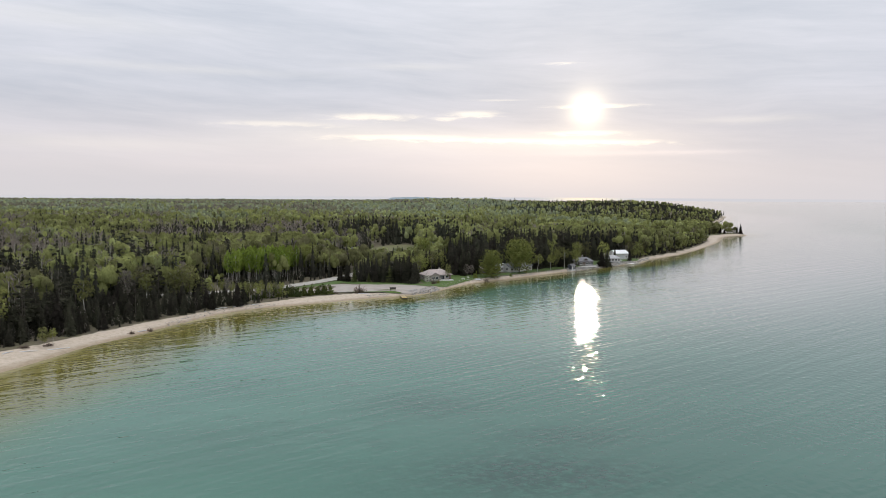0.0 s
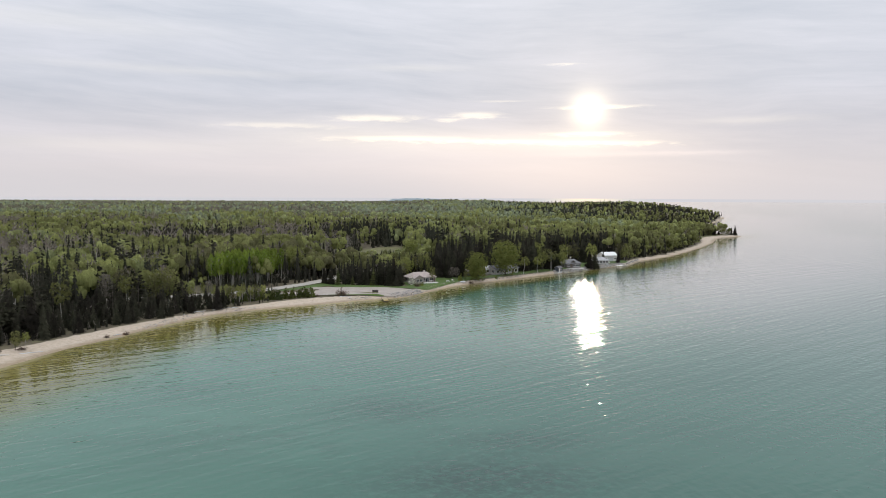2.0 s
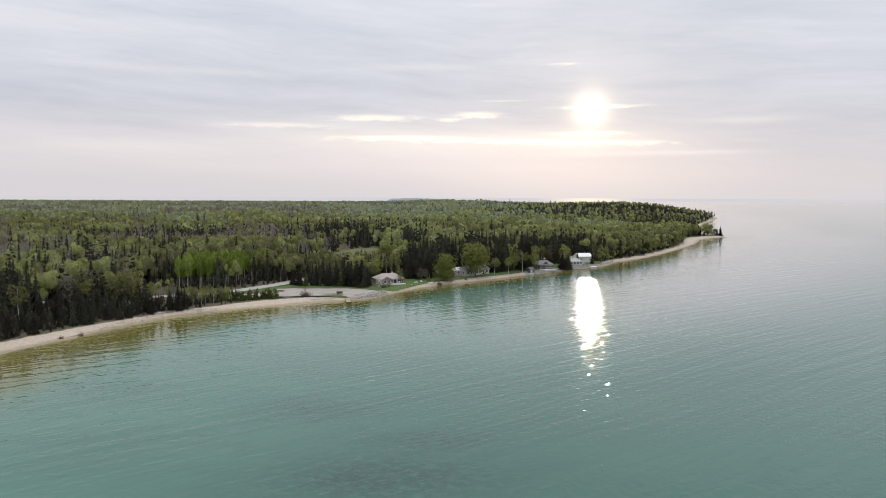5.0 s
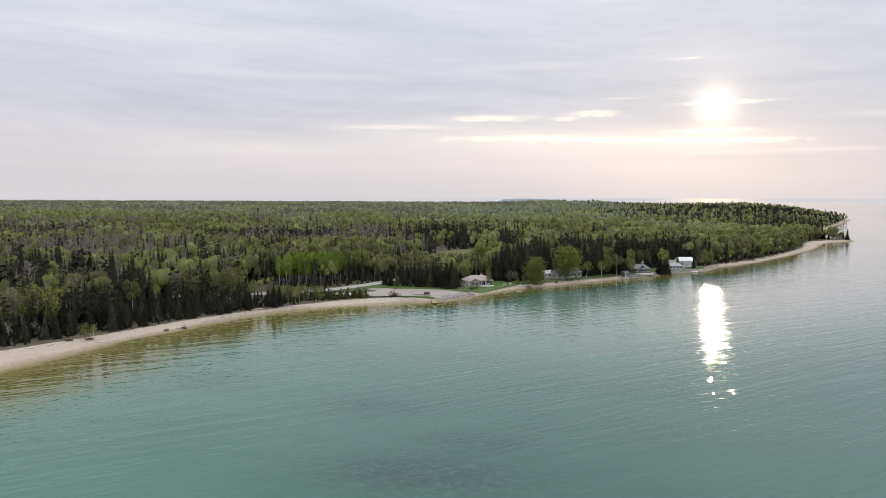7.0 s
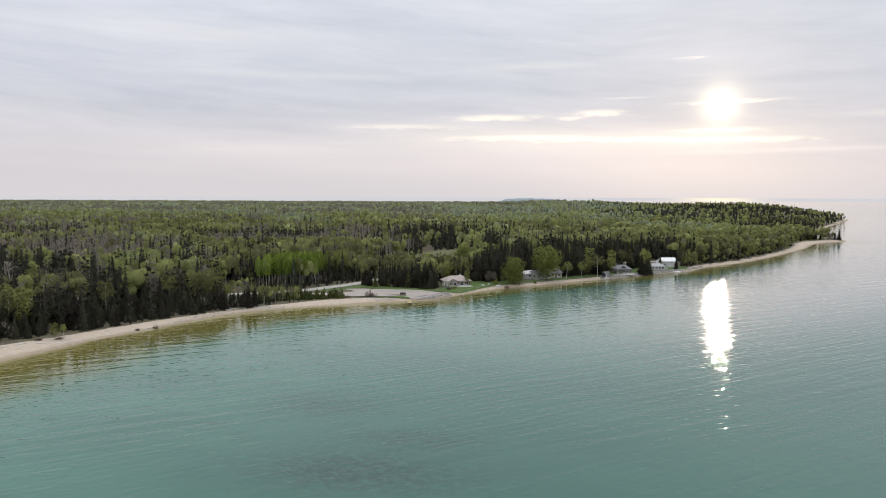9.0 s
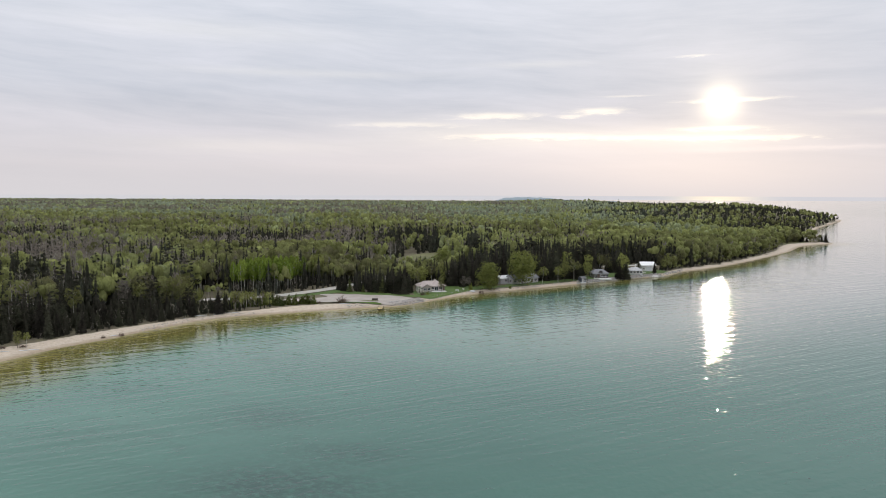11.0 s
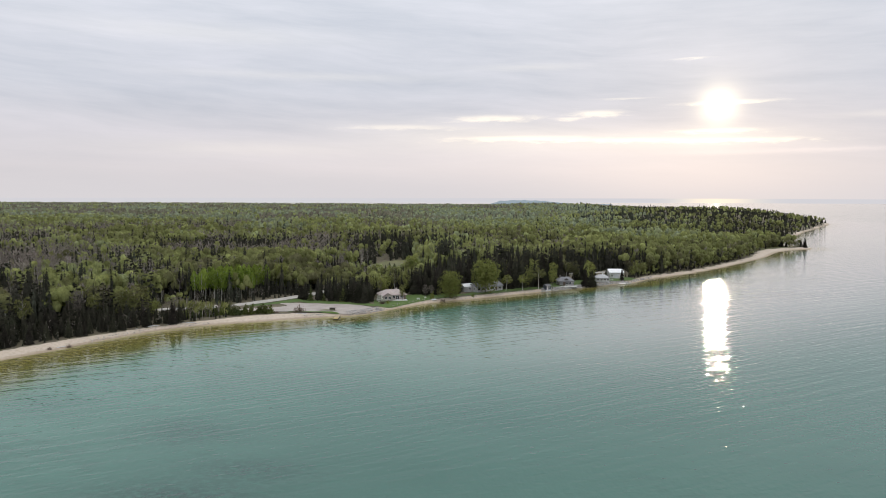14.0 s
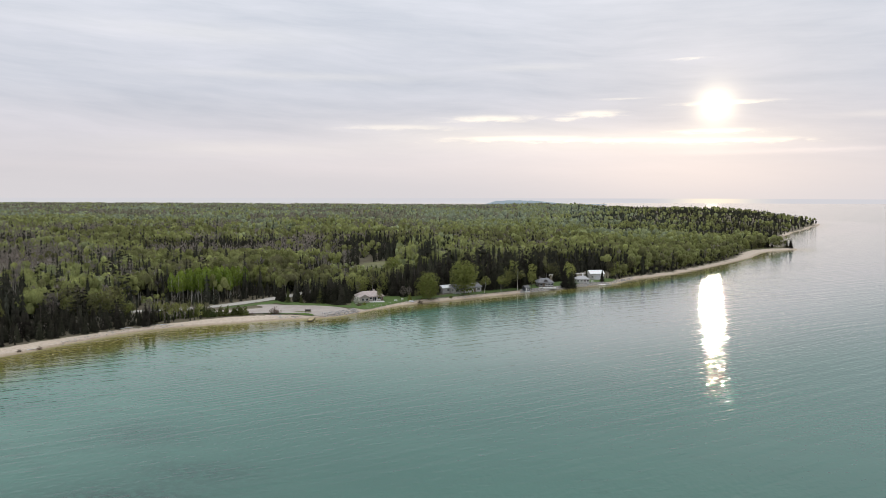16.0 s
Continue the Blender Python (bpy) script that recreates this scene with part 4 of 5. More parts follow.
def tree_heights(k, sd, x, y):
    h = np.where(k == "spruce", rng.uniform(8, 19, len(k)), np.where(k == "pine", rng.uniform(14, 19, len(k)), np.where(k == "birch", rng.uniform(10, 15, len(k)), rng.uniform(8.5, 14.5, len(k)))))
    h = h * (0.80 + 0.38 * value_noise(x, y, 45, 9))
    # low dark conifers in front of taller broadleaf crowns on the near shore, even tops far off
    h = np.where((k == "spruce") & (x < -76) & (sd < 30) & (y < 320), np.minimum(h, rng.uniform(6.5, 10.0, len(k))), h)
    h = np.where((k != "spruce") & (x < -76) & (sd > 10) & (sd < 70) & (y < 320), np.maximum(h, rng.uniform(12, 15, len(k))), h)
    h = np.where((k == "spruce") & (y > 560), np.minimum(h, rng.uniform(9, 14, len(k))), h)
    # low conifers behind the parking lot, young scrub between beach and road
    h = np.where((x > -60) & (x < -2) & (y > 308) & (y <= 336), np.clip(h, 8.5, rng.uniform(9.5, 13.0, len(k))), h)
    h = h * np.where((x > -92) & (x < -58) & (y > 255) & (y < 300), 0.62, 1.0)
    h = np.where((x > -106) & (x < -58) & (y > 272) & (y < 310), np.minimum(h, rng.uniform(3.5, 6.0, len(h))), h)
    h = np.where((x > -78) & (x < 2) & (y > 336) & (y < 445), np.minimum(h, np.where(y > 385, 7.0, 9.5) + 3.0 * rng.uniform(0, 1, len(h))), h)
    # open low growth before the meadow; the point's conifers stand out of lower broadleaves
    h = np.where((x > -64) & (x < -17) & (y > 384) & (y < 445), np.minimum(h, rng.uniform(3.5, 6.5, len(h))), h)
    h = h * np.where((k != "spruce") & (y > 800) & (x > 60), 0.85, 1.0)
    return h * np.clip(0.72 + sd / 60, 0.72, 1.0)


FOREST_LABEL = {"broadleaf": "spring-green broadleaf forest with uneven crowns", "conifer": "dark spruce and pine forest with pointed tops", "bare": "grey-brown leafless wood with fine twigs"}

# single trees: the first rows along the water
x, y = scatter(-135, 135, 165, 470, 3.8)
sd, w = shore_distance(x, y)
first = ~inside(ASPEN_PATCH, x, y) & ~((x < -56) & (y > 290) & on_road(x, y, 11.0)) & (sd > w + 1.2) & (sd < w + 30) & free(x, y) & (y > 168) & ~((x < -108) & (sd < w + 4))
fx, fy, fsd = x[first], y[first], (sd - w)[first]
fk = choose(fx, fy, fsd)
fh = tree_heights(fk, fsd, fx, fy)
order = np.argsort(fsd)[:520]
for i in order:
    if fk[i] == "bare" and fsd[i] < 6:
        fk[i], fh[i] = "birch", fh[i] * 0.8
    plant(str(fk[i]), float(fx[i]), float(fy[i]), float(fh[i]), int(i), float(rng.uniform(1.2, 1.6) if fk[i] == "spruce" else rng.uniform(0.9, 1.2)), float(rng.uniform(0, 6.28)))
taken = np.zeros(len(x), bool)
taken[np.where(first)[0][order]] = True

# near wood
near = (sd > w + 1.5) & free(x, y) & ~taken & ~inside(ASPEN_PATCH, x, y) & ~((x < -56) & (y > 290) & on_road(x, y, 11.0)) & (y > 168) & ~((x < -108) & (sd < w + 4))
x2, y2 = scatter(-420, 330, 120, 620, 4.6)
sd2, w2 = shore_distance(x2, y2)
outside = (x2 < -135) | (x2 > 135) | (y2 > 470) | (y2 < 165)
near2 = outside & (sd2 > w2 + 1.5) & free(x2, y2) & (y2 > 190 + np.abs(x2) * 0.35 - 40)
nx, ny, nsd = np.concatenate([x[near], x2[near2]]), np.concatenate([y[near], y2[near2]]), np.concatenate([sd[near], sd2[near2]])
nk = choose(nx, ny, nsd)
nh = tree_heights(nk, nsd, nx, ny)
near_zone = np.hypot(nx - 30, ny) < 470
forest("near", 1, nk[near_zone], nx[near_zone], ny[near_zone], nh[near_zone], FOREST_LABEL)
forest("edge", 2, nk[~near_zone], nx[~near_zone], ny[~near_zone], nh[~near_zone], FOREST_LABEL)

# middle wood
x, y = scatter(-1000, 480, 620, 1150, 7.7)
sd, w = shore_distance(x, y)
ok = (sd > np.where(y > 790, 1.5, w + 2)) & (np.abs(x) < 170 + y * 0.70) & free(x, y)
x, y, sd = x[ok], y[ok], sd[ok]
k = choose(x, y, sd)
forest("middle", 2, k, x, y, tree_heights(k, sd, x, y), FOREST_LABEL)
x, y = scatter(-1050, -420, 250, 620, 7.0)
ok = y > np.abs(x) * 0.55
k = choose(x[ok], y[ok], np.full(ok.sum(), 300.0))
forest("side", 2, k, x[ok], y[ok], tree_heights(k, np.full(ok.sum(), 300.0), x[ok], y[ok]), FOREST_LABEL)

# far wood
x, y = scatter(-2000, 620, 1150, 2000, 10.4)
x2, y2 = scatter(-2900, 620, 2000, 3350, 17.5)
x, y = np.concatenate([x, x2]), np.concatenate([y, y2])
sd, w = shore_distance(x, y)
ok = (sd > 1.5) & (x > -150 - y * 0.88)
x, y, sd = x[ok], y[ok], sd[ok]
k = choose(x, y, sd)
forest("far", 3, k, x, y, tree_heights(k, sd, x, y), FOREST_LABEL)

# understorey and young growth at the wood's edge
x, y = scatter(-140, 240, 168, 600, 2.3)
sd, w = shore_distance(x, y)
ok = (sd > w + 0.6) & (sd < w + 13) & free(x, y) & ((x < -60) | (y > 446)) & ~((x < -108) & (sd < w + 3)) & (rng.uniform(0, 1, len(x)) < np.where(x < -60, 0.9, 0.55))
x, y, sd = x[ok], y[ok], sd[ok]
k = np.where(rng.uniform(0, 1, len(x)) < 0.8, "spruce", "bare")
forest("edge_growth", 2, k, x, y, rng.uniform(1.8, 5.0, len(x)) * np.clip(0.45 + (sd - shore_distance(x, y)[1]) / 6, 0.45, 1.15), {"broadleaf": "low leafy bushes along the forest edge", "conifer": "young conifers along the forest edge", "bare": "low twiggy scrub along the forest edge"})

# leafy bushes and young trees down to the sand east of the barn
x, y = scatter(122, 330, 434, 770, 2.9)
sd, w = shore_distance(x, y)
ok = (sd > w + 0.3) & (sd < w + 16) & (x + (y - 640) * 0.4 < 290) & free(x, y)
x, y, sd, w = x[ok], y[ok], sd[ok], w[ok]
u = rng.uniform(0, 1, len(x))
k = np.where(u < 0.55, "maple", np.where(u < 0.85, "spruce", "bare"))
forest("bank", 2, k, x, y, rng.uniform(3.0, 7.5, len(x)) * np.clip(0.5 + (sd - w) / 8, 0.5, 1.3), {"broadleaf": "leafy bushes along the top of the beach", "conifer": "young conifers along the top of the beach", "bare": "twiggy scrub along the top of the beach"})

# bright aspen stand behind the road
x, y = scatter(-98, -66, 303, 336, 3.1)
ok = inside(ASPEN_PATCH, x, y) & ~on_road(x, y, 6.5)
for i in np.where(ok)[0][:90]:
    plant("aspen", float(x[i]), float(y[i]), float(rng.uniform(13.0, 16.0)), int(i), float(rng.uniform(0.8, 1.05)), float(rng.uniform(0, 6.28)), label="bright green aspen with bare pale trunk", group="aspen stand behind the road")

# dark undergrowth beneath the aspens and along the road
x, y = scatter(-100, -48, 300, 340, 2.6)
ok = (inside(np.array(ROADSIDE, float), x, y) | inside(ASPEN_PATCH, x, y)) & ~on_road(x, y, 5.5) & (y > 301 + (x + 70) * 1.5)
x, y = x[ok], y[ok]
k = np.where(rng.uniform(0, 1, len(x)) < 0.75, "spruce", "bare")
forest("roadside", 2, k, x, y, rng.uniform(1.5, 3.8, len(x)), {"broadleaf": "low leafy bushes along the road", "conifer": "young dark conifers under the aspens", "bare": "low twiggy scrub along the road"})

# conifers close behind the road
BEHIND_ROAD = np.array([(-96, 287), (-78, 298), (-68, 306), (-60, 320), (-53, 334), (-48, 352), (-58, 362), (-72, 345), (-90, 322)], float)
x, y = scatter(-100, -48, 298, 368, 3.4)
ok = inside(BEHIND_ROAD, x, y) & ~on_road(x, y, 5.0)
x, y = x[ok], y[ok]
k = np.where(rng.uniform(0, 1, len(x)) < 0.85, "spruce", "bare")
forest("behind_road", 2, k, x, y, rng.uniform(3.0, 7.5, len(x)), {"broadleaf": "low leafy bushes behind the road", "conifer": "dark young conifers close behind the road", "bare": "low twiggy scrub behind the road"})

# low leafy grove at the root of the spit
for i in range(30):
    f = i / 29
    plant("bushy", 264 + 36 * f + float(rng.uniform(-3, 3)), 722 + 44 * f + float(rng.uniform(-5, 5)), float(rng.uniform(5.5, 9.0)), i, float(rng.uniform(1.0, 1.35)), i * 1.3, label="low bushy broadleaf tree behind the sandy spit", group="grove behind the spit")

# trees that stand out one by one
for kind, tx, ty, th, v, wide, lab in (
        ("round", 22.7, 344, 12.8, 0, 1.08, ""), ("round", 38.6, 363.5, 16.0, 1, 1.06, ""), ("birch", 48.6, 369.4, 9.5, 1, 1.7, "leaning white-stemmed birch on the lawn"), ("maple", 60.5, 381.5, 13.0, 2, 0.75, ""), ("birch", 65.5, 385, 12.0, 3, 1.7, ""),
        ("maple", 73, 391, 15.0, 0, 0.7, ""), ("birch", 57, 377.5, 9.0, 1, 1.6, ""), ("round", -12, 415, 12.5, 0, 1.0, "pale broadleaf tree at the meadow's edge"), ("spruce", -31, 424, 6.5, 1, 1.3, ""), ("spruce", -28, 422, 8.0, 2, 1.3, ""), ("spruce", -25.5, 425, 7.0, 0, 1.3, ""), ("maple", 94.5, 416, 13, 1, 0.9, ""), ("spruce", 91.5, 409, 11, 0, 2.0, "broad dark cedar-like spruce beside the cottage"), ("spruce", 95.5, 412.5, 10, 1, 2.0, "broad dark cedar-like spruce beside the cottage"), ("spruce", 104.5, 431, 8.5, 2, 1.1, ""), ("spruce", 114, 432.5, 8.5, 0, 1.2, ""),
        ("maple", 1.2, 329.8, 8.0, 0, 0.75, "small leafy tree beside the ranch house"), ("spruce", -13.6, 324, 9.5, 1, 1.4, ""), ("young_pine", -41.5, 318.0, 8.0, 1, 1.0, ""), ("young_pine", -25.5, 319.0, 8.5, 0, 1.0, ""), ("young_pine", -35.0, 318.5, 4.5, 1, 1.3, ""), ("spruce", -15.5, 318.5, 9.0, 2, 1.4, ""), ("pine", -20.5, 320.5, 8.5, 0, 1.4, ""), ("spruce", -30.5, 321.5, 8.5, 0, 1.5, ""),
        ("spruce", -45, 321, 9.0, 1, 1.6, ""), ("spruce", -38, 321, 9.0, 0, 1.5, ""), ("spruce", -48.5, 323.5, 7.5, 2, 1.5, ""), ("spruce", 9, 348, 12, 0, 1.1, ""), ("spruce", 13.5, 352, 13.5, 1, 1.1, ""), ("bare", 10.5, 341, 6.5, 0, 1.5, "grey-mauve leafless tree behind the lawn"), ("bare", 12.8, 344, 6.0, 1, 1.4, ""), ("maple", 17.2, 341.5, 5.0, 2, 0.8, ""),
        ("round", -67, 345, 14.0, 0, 0.85, "large round-crowned broadleaf tree behind the road"), ("maple", -107.5, 184.5, 5.5, 0, 0.95, "small yellow-green tree at the top of the beach"), ("birch", -106, 186.5, 5.0, 1, 1.2, ""), ("spruce", -126, 186, 13.0, 1, 1.2, ""), ("pine", -119, 195, 16.0, 0, 1.1, ""), ("spruce", -117, 199, 14.0, 1, 1.15, ""), ("spruce", -112, 200, 13.0, 2, 1.2, ""), ("spruce", -107.5, 198, 10.5, 0, 1.2, ""), ("spruce", -122, 205, 15.0, 0, 1.1, ""),
        ("bushy", 277, 736, 7.0, 1, 1.0, ""), ("bushy", 282, 742, 7.5, 2, 1.1, ""), ("bushy", 288, 747, 7.0, 0, 1.1, ""), ("spruce", 294, 750, 12.0, 0, 1.3, ""), ("spruce", 297, 753, 9.0, 1, 1.3, ""), ("spruce", 300, 750, 6.0, 2, 1.6, ""),
        ("bushy", 304, 751, 7.5, 1, 1.0, ""), ("bushy", 309, 754, 7.0, 2, 1.0, ""), ("bushy", 313, 756, 4.0, 0, 1.2, ""), ("bare", 312.5, 756, 6.5, 0, 1.3, ""), ("spruce", 315.5, 755, 8.5, 1, 1.5, ""), ("spruce", 318.5, 753, 11.0, 0, 1.6, "")):
    plant(kind, tx, ty, th, v, wide, tx * 1.7, 0.12 if "leaning" in lab else 0.0, lab)


# ---- bushes ----
def bush_mesh(name, n, size, seed, mat, twiggy=False):
    r = np.random.default_rng(seed)
    d = unit(r.normal(size=(n, 3)) * np.array([1, 1, 0.8]))
    d[:, 2] = np.abs(d[:, 2])
    q = d * (0.5 * r.uniform(0.45, 1.0, (n, 1)) * (0.85 + 0.25 * np.sin(d[:, :1] * 5 + d[:, 1:2] * 4))) * np.array([1, 1, 2.0])
    if twiggy:
        up = unit(d + np.array([0, 0, 0.8]))
        side = unit(np.cross(up, r.normal(size=(n, 3))))
        s = size * r.uniform(0.6, 1.5, (n, 1))
        v = np.stack([q - up * s, q + side * s * 0.2, q + up * s, q - side * s * 0.2], 1).reshape(-1, 3)
    else:
        v = leaf_quads(q, unit(d + r.normal(size=(n, 3)) * 0.6), size, r)
    return mesh_np(name, v, quads(v), [mat])


MAT_BLOSSOM = leaf_material("white_blossom", [(0.0, (0.50, 0.50, 0.42)), (1.0, (0.62, 0.61, 0.54))], "object", 0.2)
MAT_TWIG = leaf_material("red_brown_twigs", [(0.0, (0.15, 0.11, 0.09)), (1.0, (0.19, 0.15, 0.12))], "object", 0.1)
MAT_CEDAR = leaf_material("cedar_sprays", [(0.0, (0.05, 0.065, 0.025)), (1.0, (0.10, 0.115, 0.035))], "object", 0.15)
MAT_SHRUB = leaf_material("shrub_leaves", [(0.0, (0.12, 0.14, 0.04)), (1.0, (0.17, 0.19, 0.05))], "object", 0.3)
BUSH = {"cedar": bush_mesh("cedar", 240, 0.09, 1, MAT_CEDAR), "twig": bush_mesh("twig", 330, 0.10, 2, MAT_TWIG, True), "blossom": bush_mesh("blossom", 240, 0.085, 3, MAT_BLOSSOM), "shrub": bush_mesh("shrub", 240, 0.09, 4, MAT_SHRUB)}
BUSH_STEM = mesh_np("bush_stem", *stem([(0, 0, -0.05), (0.01, 0, 0.3), (0.02, 0.02, 0.75)], (0.05, 0.035, 0.012), 5), [MAT_BARK], smooth=True)


def bush(kind, x, y, wide, high, label, group="bushes by the shore"):
    ob = empty("bush", Matrix.LocRotScale((x, y, gz(x, y) - 0.03), Euler((0, 0, x * 2.1)), (wide, wide, high)), label, "bush", group)
    for pn, me in (("stem", BUSH_STEM), ("foliage", BUSH[kind])):
        new(pn, me).parent = ob
    return ob


for i in range(14):
    f = i / 13
    bush("cedar", -63 + 15.5 * f + 0.5 * math.sin(i * 3), 274.8 + 8.5 * f + 0.8 * math.cos(i * 5), 3.5 + 0.6 * math.sin(i * 7), 3.9 + 0.9 * math.sin(i * 4 + 1), "olive-green cedar shrub between beach and parking lot", "cedar row by the parking lot")
for i in range(7):
    bush("cedar", -77 + 1.7 * i, 262.5 + 1.7 * i + 0.8 * math.sin(i * 5), 3.0 + 0.5 * math.sin(i * 3), 4.0 + 1.0 * math.sin(i * 2.3), "olive-green cedar shrub at the beach edge", "cedar row by the parking lot")
bush("shrub", -65.5, 274.8, 3.2, 5.0, "light green leafy shrub at the beach edge")
bush("shrub", -68.5, 273.5, 3.0, 4.2, "light green leafy shrub at the beach edge")
bush("twig", -35.6, 287.8, 5.8, 3.4, "grey-brown leafless bush beside the parking lot")
bush("twig", -45, 284.5, 3.0, 0.9, "low red-brown twiggy scrub at the beach edge")
bush("twig", -48.5, 283.5, 2.6, 0.8, "low red-brown twiggy scrub at the beach edge")
bush("blossom", -8.3, 323.2, 4.2, 4.4, "white-blossoming bush in front of the ranch house")
bush("twig", -5.5, 316.5, 3.2, 2.2, "brown leafless bush at the lawn's edge")
bush("shrub", -3.5, 319, 2.2, 1.8, "leafy shrub at the lawn's edge")
bush("twig", 19.5, 338.5, 3.6, 2.0, "red-brown twiggy bush above the beach")
bush("blossom", 16.2, 337.6, 1.6, 1.4, "pale blossoming bush above the beach")
bush("shrub", 14.5, 338.3, 2.6, 3.6, "green leafy shrub beside the lawn")
bush("shrub", 33, 352.5, 2.0, 1.6, "low shrub on the lawn under the big tree")
bush("twig", -90.5, 212, 2.2, 1.4, "brown twiggy bush on the sand")
bush("twig", -93.8, 206.5, 2.0, 1.1, "brown twiggy bush on the sand")
bush("twig", -107, 186, 3.0, 1.0, "low twiggy scrub at the top of the beach")
bush("twig", -111, 182, 3.2, 0.9, "low twiggy scrub at the top of the beach")

# ---- houses ----
MAT_WHITE = rough_material("white_clapboard", (0.72, 0.71, 0.69), (0.82, 0.81, 0.79), 0.8, 0.6)
MAT_TRIM = rough_material("white_trim_paint", (0.68, 0.67, 0.65), (0.78, 0.77, 0.75), 1.2, 0.5)
MAT_TAN = rough_material("tan_brick", (0.44, 0.39, 0.35), (0.58, 0.53, 0.48), 1.5, 0.85)
MAT_GREYWALL = rough_material("grey_brown_shingle_wall", (0.13, 0.115, 0.105), (0.20, 0.18, 0.165), 1.5, 0.85)
MAT_BLUEGREY = rough_material("blue_grey_siding", (0.10, 0.12, 0.15), (0.16, 0.18, 0.22), 1.2, 0.7)
MAT_PALEGREY = rough_material("pale_grey_siding", (0.54, 0.55, 0.56), (0.66, 0.67, 0.68), 1.0, 0.65)
MAT_ROOF_TAN = rough_material("weathered_tan_shingles", (0.35, 0.29, 0.27), (0.49, 0.42, 0.39), 0.9, 0.9)
MAT_ROOF_GREY = rough_material("grey_asphalt_shingles", (0.15, 0.15, 0.155), (0.24, 0.24, 0.25), 0.9, 0.9)
MAT_ROOF_PALE = rough_material("pale_grey_shingles", (0.36, 0.36, 0.365), (0.48, 0.48, 0.485), 0.9, 0.85)
MAT_ROOF_WHITE = rough_material("white_metal_roofing", (0.70, 0.70, 0.70), (0.82, 0.82, 0.82), 0.6, 0.4)
MAT_ROOF_RED = rough_material("rust_brown_shingles", (0.22, 0.12, 0.08), (0.33, 0.19, 0.13), 0.9, 0.9)
MAT_DOOR = rough_material("painted_door", (0.10, 0.07, 0.05), (0.15, 0.11, 0.08), 2.0, 0.5)
m, g, b = material("window_glass", 0.05)
b.inputs["Base Color"].default_value = (0.02, 0.025, 0.03, 1)
MAT_GLASS = m


def roof_mesh(L, D, z, rise, over, hip, thick=0.22):
    """Gable (hip=0) or hipped roof with thickness; hip: metres by which the ridge is short of each end."""
    bm = bmesh.new()
    a, c = L / 2 + over, D / 2 + over
    drop = rise * over / (D / 2)
    rl = a - hip - (over if hip else 0)
    low = [(-a, -c, z - drop), (a, -c, z - drop), (a, c, z - drop), (-a, c, z - drop)]
    top = [(-rl, 0, z + rise), (rl, 0, z + rise)]
    rings = []
    for dz in (0.0, thick):
        rings.append(([bm.verts.new((p[0], p[1], p[2] + dz)) for p in low], [bm.verts.new((p[0], p[1], p[2] + dz)) for p in top]))
    (l0, t0), (l1, t1) = rings
    bm.faces.new((l1[0], l1[1], t1[1], t1[0]))
    bm.faces.new((l1[2], l1[3], t1[0], t1[1]))
    bm.faces.new((l0[1], l0[0], t0[0], t0[1]))
    bm.faces.new((l0[3], l0[2], t0[1], t0[0]))
    if hip:
        bm.faces.new((l1[1], l1[2], t1[1]))
        bm.faces.new((l1[3], l1[0], t1[0]))
        bm.faces.new((l0[2], l0[1], t0[1]))
        bm.faces.new((l0[0], l0[3], t0[0]))
        edges = [(0, 1), (1, 2), (2, 3), (3, 0)]
        for i, j in edges:
            bm.faces.new((l0[i], l0[j], l1[j], l1[i]))
    else:
        for i, j in ((0, 1), (2, 3)):
            bm.faces.new((l0[i], l0[j], l1[j], l1[i]))
        for (i, k, j) in ((1, 1, 2), (3, 0, 0)):
            bm.faces.new((l0[i], t0[k], t1[k], l1[i]))
            bm.faces.new((t0[k], l0[j], l1[j], t1[k]))
    bmesh.ops.recalc_face_normals(bm, faces=bm.faces[:])
    return bm


def wall_body(L, D, h, rise, hip):
    """Outer walls; gable ends run up to the ridge."""
    bm = bmesh.new()
    pts = [(-L / 2, -D / 2), (L / 2, -D / 2), (L / 2, D / 2), (-L / 2, D / 2)]
    lo = [bm.verts.new((x, y, -0.5)) for x, y in pts]
    hi = [bm.verts.new((x, y, h)) for x, y in pts]
    for i in range(4):
        j = (i + 1) % 4
        bm.faces.new((lo[i], lo[j], hi[j], hi[i]))
    if not hip:
        for i, j, sx_ in ((1, 2, 1), (3, 0, -1)):
            bm.faces.new((hi[i], hi[j], bm.verts.new((sx_ * L / 2, 0, h + rise - 0.02))))
    bmesh.ops.solidify(bm, geom=bm.faces[:], thickness=0.18)
    return bm


